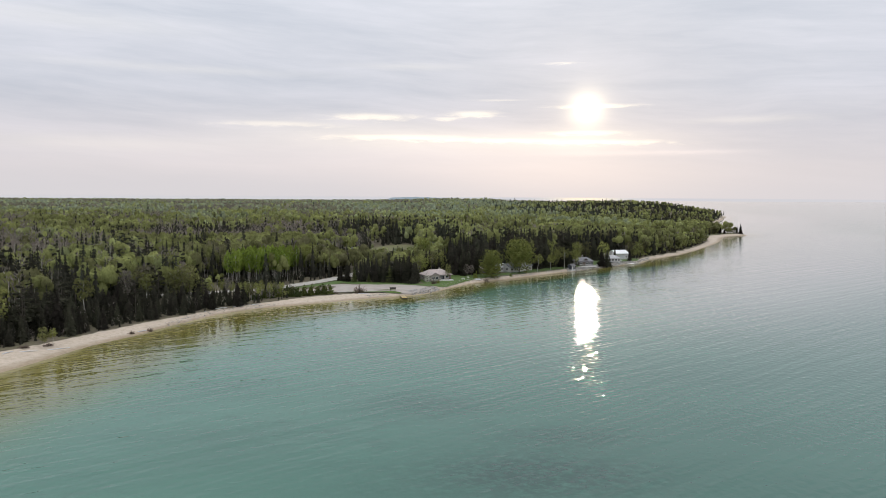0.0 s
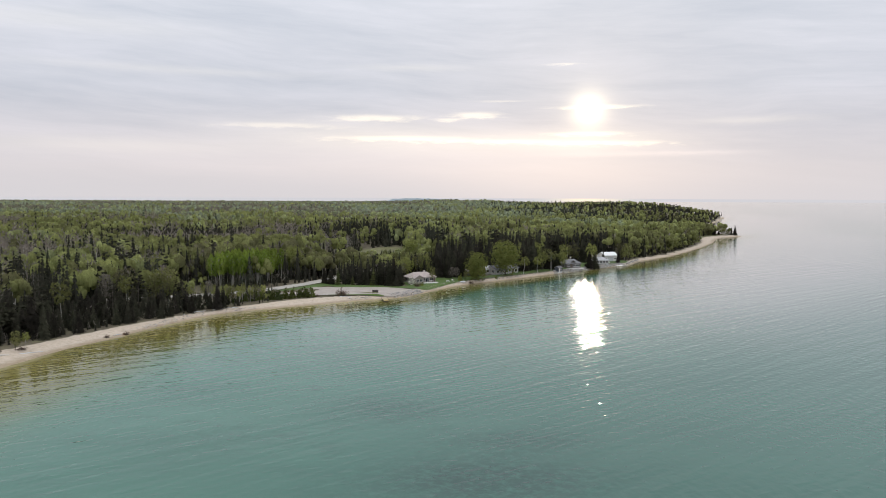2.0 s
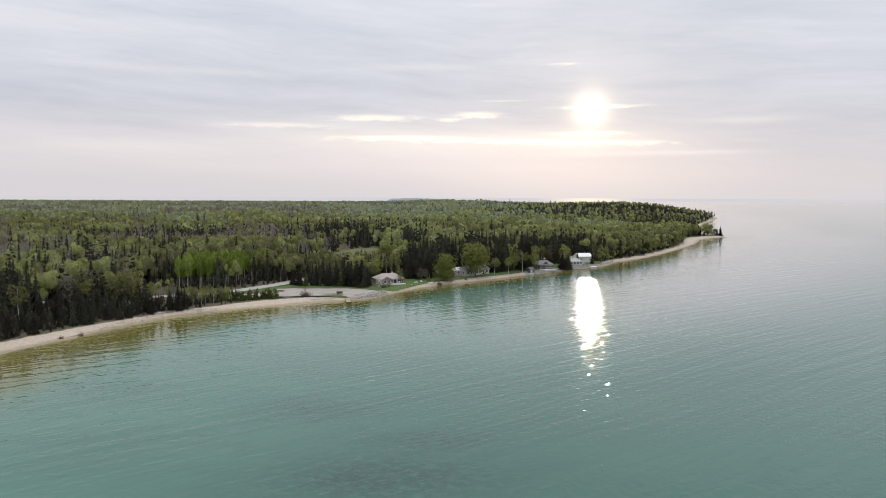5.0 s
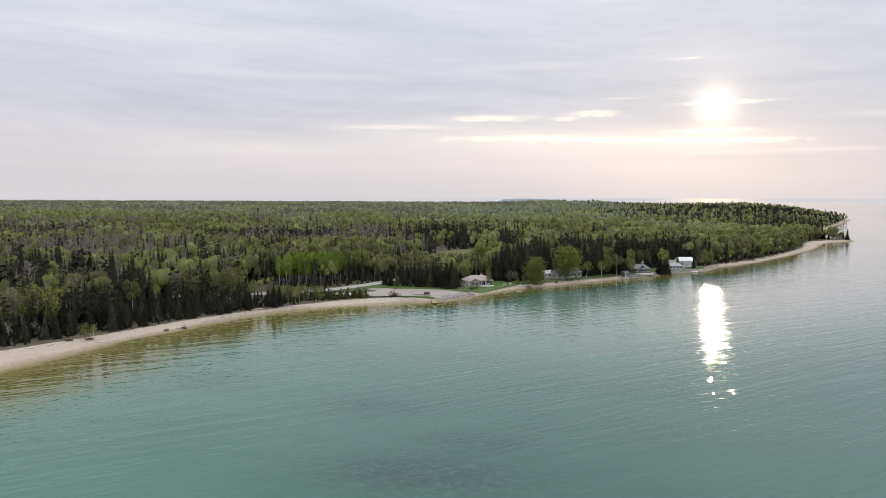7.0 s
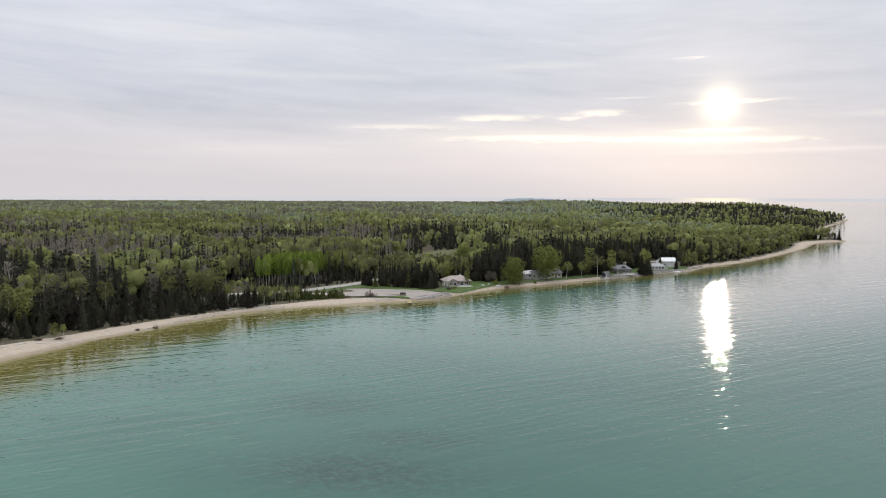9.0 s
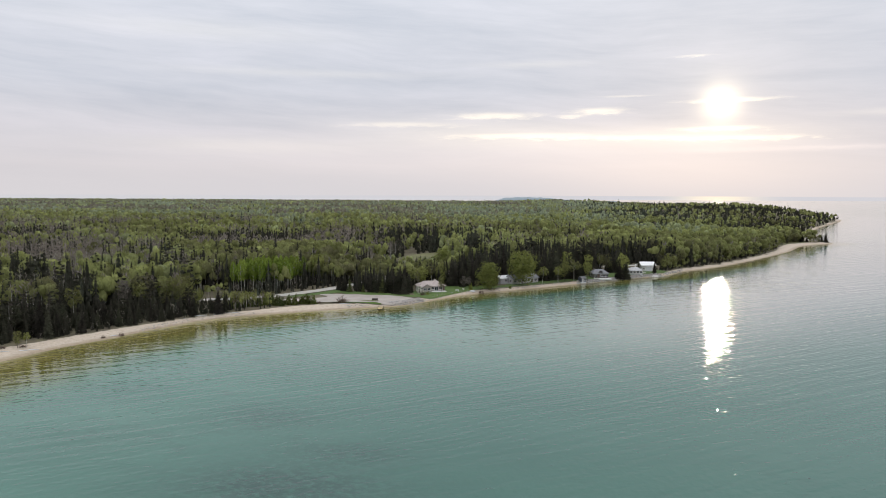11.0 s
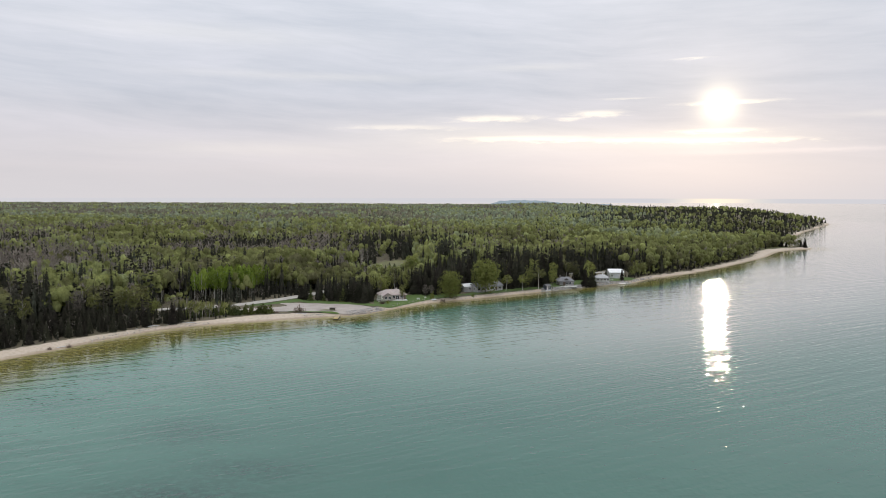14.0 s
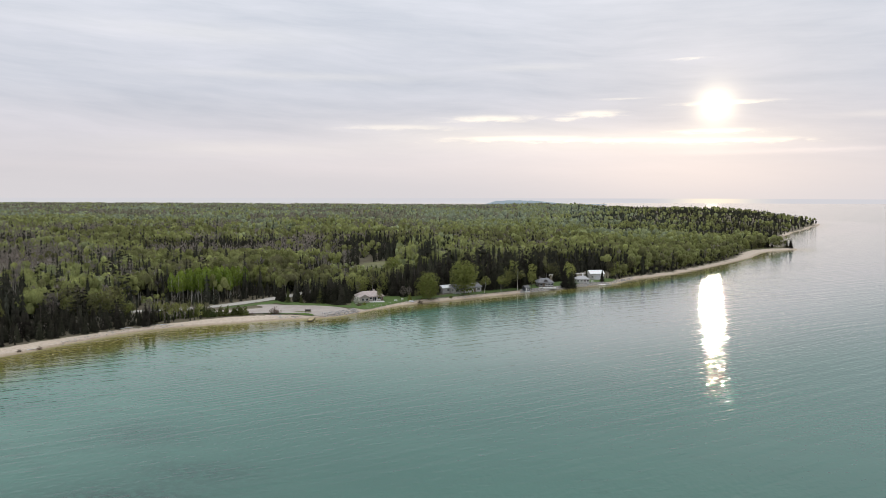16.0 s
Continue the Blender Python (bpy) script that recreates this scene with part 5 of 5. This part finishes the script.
def window(parent, side, u, z, w, h, L, D, mat=None, name="window"):
    """A window set in a wall: frame proud of it, sill, two panes."""
    mats = {"front": pose(u, -D / 2, z), "back": pose(u, D / 2, z, 0, 0, 180), "left": pose(-L / 2, u, z, 0, 0, -90), "right": pose(L / 2, u, z, 0, 0, 90)}
    bm = bmesh.new()
    for x0, x1, z0, z1 in ((-w / 2, w / 2, h / 2 - 0.09, h / 2), (-w / 2, w / 2, -h / 2, -h / 2 + 0.09), (-w / 2, -w / 2 + 0.09, -h / 2, h / 2), (w / 2 - 0.09, w / 2, -h / 2, h / 2), (-0.04, 0.04, -h / 2, h / 2)):
        box(bm, x0, x1, -0.06, 0.02, z0, z1)
    fr = part(name, bm, mat or MAT_TRIM, parent, "", mats[side])
    part("sill", boxed(-w / 2 - 0.08, w / 2 + 0.08, -0.14, 0.0, -h / 2 - 0.08, -h / 2 - 0.005), mat or MAT_TRIM, fr)
    for x0, x1 in ((-w / 2 + 0.09, -0.04), (0.04, w / 2 - 0.09)):
        part("pane", boxed(x0, x1, -0.025, -0.01, -h / 2 + 0.09, h / 2 - 0.09), MAT_GLASS, fr)
    return fr


def door(parent, side, u, L, D, mat=None, w=0.95, h=2.05):
    mats = {"front": pose(u, -D / 2, 0.1), "left": pose(-L / 2, u, 0.1, 0, 0, -90), "right": pose(L / 2, u, 0.1, 0, 0, 90)}
    d = part("door", boxed(-w / 2, w / 2, -0.05, 0.01, 0, h, bevel=0.01), mat or MAT_DOOR, parent, "", mats[side])
    part("handle", boxed(w / 2 - 0.16, w / 2 - 0.1, -0.12, -0.05, 1.0, 1.12), MAT_TRIM, d)
    return d


def house(x, y, turn, L, D, h, rise, hip, wall, roof, label, over=0.5, category="house", name="house"):
    ob = empty(name, pose(x, y, gz(x, y) + 0.15, 0, 0, turn), label, category)
    part("wall", wall_body(L, D, h, rise, hip), wall, ob)
    part("roof", roof_mesh(L, D, h, rise, over, hip), roof, ob)
    part("foundation", boxed(-L / 2 - 0.03, L / 2 + 0.03, -D / 2 - 0.03, D / 2 + 0.03, -0.6, 0.12), MAT_PALEGREY, ob)
    return ob


# tan ranch house by the parking lot, with a projecting wing
h1 = house(-4.8, 332.5, 25, 12.6, 8, 2.6, 1.9, 3.0, MAT_TAN, MAT_ROOF_TAN, "single-storey tan ranch house with weathered hipped roof on the lawn", 0.6)
part("wing", wall_body(5, 4.4, 2.6, 1.2, 0), MAT_TAN, h1, "", pose(-3.4, -4.8, 0, 0, 0, 90))
part("wing_roof", roof_mesh(5, 4.4, 2.6, 1.2, 0.4, 0), MAT_ROOF_TAN, h1, "", pose(-3.4, -4.8, 0.03, 0, 0, 90))
for u, zz, ww, hh in ((0.2, 1.5, 1.4, 1.2), (2.0, 1.2, 1.7, 1.9), (4.3, 1.5, 1.8, 1.2)):
    window(h1, "front", u, zz, ww, hh, 12.6, 8)
for u in (-4.3, -2.5):
    window(h1, "front", u, 1.5, 1.3, 1.2, 12.6, 14.6)
window(h1, "left", 1.0, 1.5, 1.3, 1.1, 12.6, 8)
door(h1, "front", 5.7, 12.6, 8)
part("deck", boxed(-0.9, 6.4, -7.0, -4.05, -0.4, 0.16), MAT_TRIM, h1, "pale wooden deck")
part("chimney", boxed(2.0, 2.8, 0.4, 1.1, 3.4, 5.3), MAT_TAN, h1)

# long pale house under the big trees
h2 = house(37.6, 372, 42, 17, 7.5, 2.6, 1.7, 0, MAT_WHITE, MAT_ROOF_GREY, "long low white house with grey gable roof under trees", 0.5)
for u in (-7.2, -4.4, -1.2, 1.8, 6.6):
    window(h2, "front", u, 1.5, 1.6, 1.2, 17, 7.5)
window(h2, "left", -1.5, 1.5, 1.2, 1.2, 17, 7.5)
window(h2, "left", 1.6, 1.5, 1.2, 1.2, 17, 7.5)
door(h2, "front", 4.2, 17, 7.5)
part("porch_roof", roof_mesh(5, 3.0, 2.4, 0.6, 0.2, 0), MAT_ROOF_GREY, h2, "", pose(-6.2, -4.9, 0, 0, 0, 90))
for u in (-7.4, -5.0):
    part("porch_post", boxed(u - 0.08, u + 0.08, -7.1, -6.94, -0.4, 2.4), MAT_TRIM, h2)
h2b = house(28, 368, 42, 7, 5, 2.6, 1.2, 0, MAT_WHITE, MAT_ROOF_WHITE, "small white outbuilding with white metal roof behind the trees", 0.3, "outbuilding", "outbuilding")
window(h2b, "front", 0, 1.5, 1.4, 1.1, 7, 5)
h2c = house(20, 357, 35, 6, 5, 2.4, 1.3, 0, MAT_GREYWALL, MAT_ROOF_TAN, "small brown cabin half hidden among conifers", 0.4, "cabin", "cabin")
window(h2c, "front", 0, 1.4, 1.4, 1.1, 6, 5)

# grey-brown cottage above the revetment
h3 = house(79.8, 404.5, 14, 8.8, 7.6, 2.7, 1.9, 2.2, MAT_GREYWALL, MAT_ROOF_GREY, "grey-brown shingled cottage with grey hipped roof and white-trimmed windows", 0.5)
for u in (-2.9, 0.4, 2.0, 3.5):
    window(h3, "front", u, 1.5, 1.3, 1.3, 8.8, 7.6)
for u in (-1.7, 1.5):
    window(h3, "right", u, 1.5, 1.2, 1.2, 8.8, 7.6)
    window(h3, "left", u, 1.5, 1.2, 1.2, 8.8, 7.6)
door(h3, "front", -1.3, 8.8, 7.6)
part("dormer", wall_body(2.6, 2.2, 3.1, 0.7, 0), MAT_GREYWALL, h3, "", pose(0.0, -2.2, 0.4, 0, 0, 90))
part("dormer_roof", roof_mesh(2.8, 2.2, 3.1, 0.7, 0.25, 0), MAT_ROOF_GREY, h3, "", pose(0.0, -2.2, 0.45, 0, 0, 90))
deck3 = part("deck", boxed(-4.5, 5.4, -6.4, -3.85, -0.5, 0.1), MAT_TRIM, h3, "white painted deck")
for i in range(7):
    part("rail_post", boxed(-4.45 + i * 1.6, -4.35 + i * 1.6, -6.38, -6.28, 0.1, 1.0), MAT_TRIM, deck3)
part("chimney", boxed(-3.0, -2.3, 0.4, 1.1, 3.6, 5.4), MAT_GREYWALL, h3)
h3b = house(70, 387.5, 40, 3.2, 2.6, 2.1, 0.8, 0, MAT_BLUEGREY, MAT_ROOF_GREY, "small blue-grey shed above the beach", 0.25, "shed", "shed")
window(h3b, "front", 0.6, 1.3, 0.8, 0.8, 3.2, 2.6)
door(h3b, "front", -0.6, 3.2, 2.6, MAT_TRIM, 0.8, 1.9)

# white cottage and white barn
h4 = house(101.6, 425.6, 12, 7.8, 6.2, 2.4, 1.5, 2.0, MAT_WHITE, MAT_ROOF_PALE, "small white cottage with pale grey hipped roof on the lawn", 0.45)
for u in (-2.9, -0.9, 1.1, 2.9):
    window(h4, "front", u, 1.45, 1.2, 1.1, 7.8, 6.2)
for u in (-1.6, 1.0):
    window(h4, "left", u, 1.45, 1.1, 1.0, 7.8, 6.2)
door(h4, "left", 2.4, 7.8, 6.2, MAT_TRIM, 0.8)
part("chimney", boxed(0.6, 1.3, 1.0, 1.7, 2.4, 5.6), MAT_TRIM, h4, "white chimney")
barn = house(110.6, 445, 12, 8.8, 8.5, 3.7, 1.8, 0, MAT_WHITE, MAT_ROOF_WHITE, "white pole barn with shining white metal roof", 0.3, "barn", "barn")
part("barn_door", boxed(-1.5, 1.5, -4.35, -4.23, 0.0, 2.8), MAT_PALEGREY, barn)
window(barn, "front", 3.0, 1.8, 1.1, 1.0, 8.8, 8.5)
window(barn, "front", -3.0, 1.8, 1.1, 1.0, 8.8, 8.5)

h7 = house(280, 757, 30, 7, 5, 2.4, 1.4, 0, MAT_PALEGREY, MAT_ROOF_GREY, "small grey cabin among trees behind the sandy spit", 0.4, "cabin", "cabin")
window(h7, "front", 0.8, 1.4, 1.2, 1.0, 7, 5)

# rust-roofed house in the wood
h5 = house(-96, 384, 20, 11, 8, 2.8, 2.6, 0, MAT_GREYWALL, MAT_ROOF_RED, "brown house with rust-coloured gable roof in the wood", 0.5)
window(h5, "front", -2, 1.5, 1.5, 1.2, 11, 8)
window(h5, "front", 2.5, 1.5, 1.5, 1.2, 11, 8)

# ---- shore things ----
MAT_PLANK = rough_material("weathered_planks", (0.28, 0.22, 0.13), (0.46, 0.37, 0.22), 1.5, 0.85)
MAT_DARKWOOD = rough_material("dark_wet_timber", (0.04, 0.035, 0.03), (0.09, 0.075, 0.06), 1.5, 0.8)
MAT_YELLOW = rough_material("faded_yellow_paint", (0.42, 0.30, 0.07), (0.55, 0.40, 0.10), 2.0, 0.6)
dock = empty("dock", Matrix.LocRotScale((-17.4, 284.2, 0.0), Euler((0, 0, 0.19)), (0.78, 0.78, 1.0)), "weathered wooden floating dock with yellow end beside the boat ramp", "dock")
for i in range(26):
    part("plank", boxed(-1.3, 1.3, -5.2 + i * 0.4, -4.83 + i * 0.4, 0.52, 0.58), MAT_PLANK if i > 5 else MAT_YELLOW, dock)
for sx_ in (-1.25, 1.05):
    part("beam", boxed(sx_, sx_ + 0.2, -5.2, 5.2, 0.14, 0.515), MAT_DARKWOOD, dock)
for sy_ in (-4.4, 0.0, 4.2):
    part("float", boxed(-1.0, 1.0, sy_ - 0.6, sy_ + 0.6, -0.25, 0.3, bevel=0.08), MAT_DARKWOOD, dock)
part("bumper", boxed(-1.35, 1.35, -5.36, -5.21, 0.1, 0.62, bevel=0.03), MAT_DARKWOOD, dock)
for sx_ in (-1.42, 1.42):
    for sy_ in (-4.6, 3.8):
        bm = bmesh.new()
        bmesh.ops.create_cone(bm, segments=8, radius1=0.09, radius2=0.09, depth=1.9, cap_ends=True, matrix=Matrix.Translation((sx_, sy_, -0.05)))
        part("mooring_post", bm, MAT_DARKWOOD, dock)

sign = empty("information_board", pose(-22.3, 293.2, gz(-22.3, 293.2) + 0.1, 0, 0, 12), "dark wooden information board on two posts at the parking lot", "sign")
for u in (-1.0, 1.0):
    part("post", boxed(u - 0.08, u + 0.08, -0.08, 0.08, -0.1, 1.4), MAT_DARKWOOD, sign)
part("board", boxed(-1.25, 1.25, -0.14, -0.085, 0.6, 1.35, bevel=0.01), MAT_DARKWOOD, sign)
part("cap", boxed(-1.4, 1.4, -0.3, 0.2, 1.4, 1.5), MAT_DARKWOOD, sign)


def boat_hull(L, W, H):
    """An upturned rowing boat, keel up."""
    bm = bmesh.new()
    rows = []
    for i in range(11):
        t = i / 10
        half = W / 2 * (1 - (2 * t - 1) ** 4 * (1.0 if t > 0.5 else 0.35)) + 0.02
        rows.append([bm.verts.new((-L / 2 + L * t, half * math.cos(a), H * math.sin(a) * (0.8 + 0.2 * (1 - abs(2 * t - 1))))) for a in np.linspace(0, math.pi, 9)])
    for r0, r1 in zip(rows[:-1], rows[1:]):
        for j in range(8):
            bm.faces.new((r0[j], r1[j], r1[j + 1], r0[j + 1]))
    bm.faces.new(rows[0][::-1])
    bm.faces.new(rows[-1])
    bmesh.ops.recalc_face_normals(bm, faces=bm.faces[:])
    return bm


boat = empty("rowing_boat", pose(113.8, 427.5, gz(113.8, 427.5) + 0.05, 0, 0, 15), "white rowing boat lying upturned on the lawn", "boat")
part("hull", boat_hull(4.2, 1.5, 0.55), MAT_TRIM, boat)
part("keel", boxed(-1.8, 1.8, -0.03, 0.03, 0.5, 0.62), MAT_PALEGREY, boat)
boat2 = empty("rowing_boat", pose(15.3, 337.0, gz(15.3, 337.0) + 0.05, 0, 0, -20), "pale rowing boat lying upturned above the beach", "boat")
part("hull", boat_hull(3.4, 1.3, 0.5), MAT_PALEGREY, boat2)
part("keel", boxed(-1.4, 1.4, -0.03, 0.03, 0.46, 0.56), MAT_TRIM, boat2)


# garden furniture on the lawns, driftwood on the beach
def bench(x, y, turn, mat, label):
    b_ = empty("bench", pose(x, y, gz(x, y) + 0.05, 0, 0, turn), label, "bench")
    for i in range(3):
        part("seat_slat", boxed(-0.8, 0.8, -0.25 + i * 0.17, -0.1 + i * 0.17, 0.42, 0.46), mat, b_)
    for i in range(2):
        part("back_slat", boxed(-0.8, 0.8, 0.27, 0.31, 0.58 + i * 0.18, 0.72 + i * 0.18), mat, b_)
    for u in (-0.65, 0.65):
        part("leg", boxed(u - 0.05, u + 0.05, -0.25, -0.15, 0, 0.42), mat, b_)
        part("leg", boxed(u - 0.05, u + 0.05, 0.27, 0.36, 0, 0.95), mat, b_)


bench(8.5, 333.0, 20, MAT_PALEGREY, "pale garden bench on the lawn")
bench(11.0, 338.0, 60, MAT_TRIM, "white garden bench on the lawn")
bench(108, 430, 10, MAT_TRIM, "white garden bench beside the cottage")
for i, (lx, ly, ll, tt) in enumerate(((-103.5, 184.5, 5.5, 40), (-108.5, 179.5, 4.0, 20), (-112, 176.5, 3.2, 75), (-92.3, 210.5, 3.0, 60), (-79.8, 246.3, 5.0, 50), (-70, 257, 4.0, 35), (-33.5, 285.2, 5.0, 10), (-31.8, 284.3, 3.5, -25), (-115, 171, 4.5, 35))):
    v, f = stem([(-ll / 2, 0, 0.12), (0, 0.15, 0.16), (ll / 2, -0.05, 0.1)], (0.16, 0.13, 0.06), 6)
    log = new("driftwood_log", mesh_np("driftwood", v, f, [MAT_PALEGREY], smooth=True))
    log.matrix_basis = pose(lx, ly, gz(lx, ly), 0, 0, tt)
    tagged(log, "bleached driftwood log on the sand", "driftwood", "driftwood on the beach")

# ---- stones ----
MAT_STONE = bpy.data.materials.new("grey_fieldstone")
MAT_STONE.use_nodes = True
MAT_STONE.node_tree.nodes.clear()
g = Nodes(MAT_STONE.node_tree)
isl = g.put("ShaderNodeNewGeometry")
spots = g.noise(isl.outputs["Position"], 3.0, 4)
tone = g.math("ADD", g.math("MULTIPLY", isl.outputs["Random Per Island"], 0.7), g.math("MULTIPLY", spots, 0.35))
b = g.put("ShaderNodeBsdfPrincipled", {"Roughness": 0.85, "Base Color": g.ramp(tone, [(0.1, (0.16, 0.155, 0.15)), (0.5, (0.29, 0.28, 0.265)), (0.95, (0.46, 0.44, 0.41))])})
g.put("ShaderNodeOutputMaterial", {0: b.outputs[0]})
bm = bmesh.new()
bmesh.ops.create_icosphere(bm, subdivisions=1, radius=1.0)
ICO_V = np.array([v.co[:] for v in bm.verts])
ICO_F = np.array([[v.index for v in f.verts] for f in bm.faces])
bm.free()


def stones(name, x, y, size, label, sink=0.25):
    """Rough boulders past counting."""
    n = len(x)
    r = np.random.default_rng(n)
    z = np.maximum(ground_z(x, y), -0.15)
    V = ICO_V[None] * r.uniform(0.72, 1.2, (n, len(ICO_V), 1)) * (size[:, None] * r.uniform(0.6, 1.2, (n, 3)) * np.array([1, 1, 0.75]))[:, None, :]
    a = r.uniform(0, 6.28, n)
    c, s_ = np.cos(a)[:, None], np.sin(a)[:, None]
    V = np.stack([V[..., 0] * c - V[..., 1] * s_ + x[:, None], V[..., 0] * s_ + V[..., 1] * c + y[:, None], V[..., 2] + (z + size * (0.5 - sink))[:, None]], -1)
    F = ICO_F[None] + (np.arange(n) * len(ICO_V))[:, None, None]
    ob = new(name, mesh_np(name, V.reshape(-1, 3), F.reshape(-1, 3), [MAT_STONE]))
    return tagged(ob, label, "stones", kind="stuff")


def along(i_from, i_to, n, lo, hi, seed):
    """Places in a band along the waterline between two of its corners."""
    r = np.random.default_rng(seed)
    p = SH[i_from:i_to + 1, :2]
    seg = np.linalg.norm(np.diff(p, axis=0), axis=1)
    cum = np.concatenate([[0], np.cumsum(seg)])
    u = r.uniform(0, cum[-1], n)
    i = np.clip(np.searchsorted(cum, u) - 1, 0, len(seg) - 1)
    t = (u - cum[i]) / seg[i]
    q = p[i] + (p[i + 1] - p[i]) * t[:, None]
    d = (p[i + 1] - p[i]) / seg[i][:, None]
    off = r.uniform(lo, hi, n)
    return q[:, 0] - d[:, 1] * off, q[:, 1] + d[:, 0] * off


def corner(x, y):
    return int(np.argmin((SH[:, 0] - x) ** 2 + (SH[:, 1] - y) ** 2))


r0 = np.random.default_rng(5)
sx1, sy1 = along(corner(64, 379.5), corner(119, 430), 1500, -0.3, 2.8, 1)
keep = (sx1 > 67)
stones("stone_revetment", sx1[keep], sy1[keep], r0.uniform(0.2, 0.5, keep.sum()), "grey boulder revetment along the shore")
sx1, sy1 = along(corner(-14, 291), corner(-2, 307), 420, 0.2, 4.2, 2)
stones("stone_groyne", sx1, sy1, r0.uniform(0.16, 0.42, len(sx1)), "heap of grey boulders beside the boat ramp")
sx1, sy1 = along(corner(-31, 282), corner(-23, 287), 60, 0.4, 3.0, 3)
stones("shore_stones", sx1, sy1, r0.uniform(0.12, 0.28, len(sx1)), "pale boulders along the parking lot's edge")
sx1, sy1 = along(corner(-2, 307), corner(64, 379.5), 700, 0.8, 4.0, 4)
stones("shore_stones", sx1, sy1, r0.uniform(0.08, 0.28, len(sx1)), "scattered pale stones along the lawn's edge")
sx1, sy1 = along(corner(-89, 219), corner(-63, 260), 260, 0.0, 2.2, 6)
stones("shore_stones", sx1, sy1, r0.uniform(0.08, 0.26, len(sx1)), "scattered grey stones at the waterline")
sx1, sy1 = along(corner(119, 430), corner(136, 462), 90, 0.2, 2.5, 7)
stones("shore_stones", sx1, sy1, r0.uniform(0.25, 0.6, len(sx1)), "grey stones at the beach's end")

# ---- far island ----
m, g, b = material("wooded_shore_haze_glow", 1.0)
# air haze put in as blue-grey base colour plus a faint glow
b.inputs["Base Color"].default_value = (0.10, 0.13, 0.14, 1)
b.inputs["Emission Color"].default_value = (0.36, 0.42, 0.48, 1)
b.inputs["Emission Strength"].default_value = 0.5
MAT_FAR = m
n = 90
u = np.linspace(0, 1, n)
ang = np.radians(-5.35 + 10.0 * u)
env = np.clip(np.minimum(u * 11, np.maximum((0.72 - u) * 3.5, 0.16 * (u < 0.97))), 0, 1)
top = 23 * env * (0.75 + 0.25 * np.sin(u * 6.0) ** 2) + 3.0 * value_noise(u * 1000, u * 0, 22, 2) * env
px, py = 40 + 4250 * np.sin(ang), 4250 * np.cos(ang)
rows = [np.column_stack([px, py - 40, np.full(n, -1.0)]), np.column_stack([px, py, top]), np.column_stack([px, py + 260, np.full(n, -1.0)])]
V = np.stack(rows, 1).reshape(-1, 3)
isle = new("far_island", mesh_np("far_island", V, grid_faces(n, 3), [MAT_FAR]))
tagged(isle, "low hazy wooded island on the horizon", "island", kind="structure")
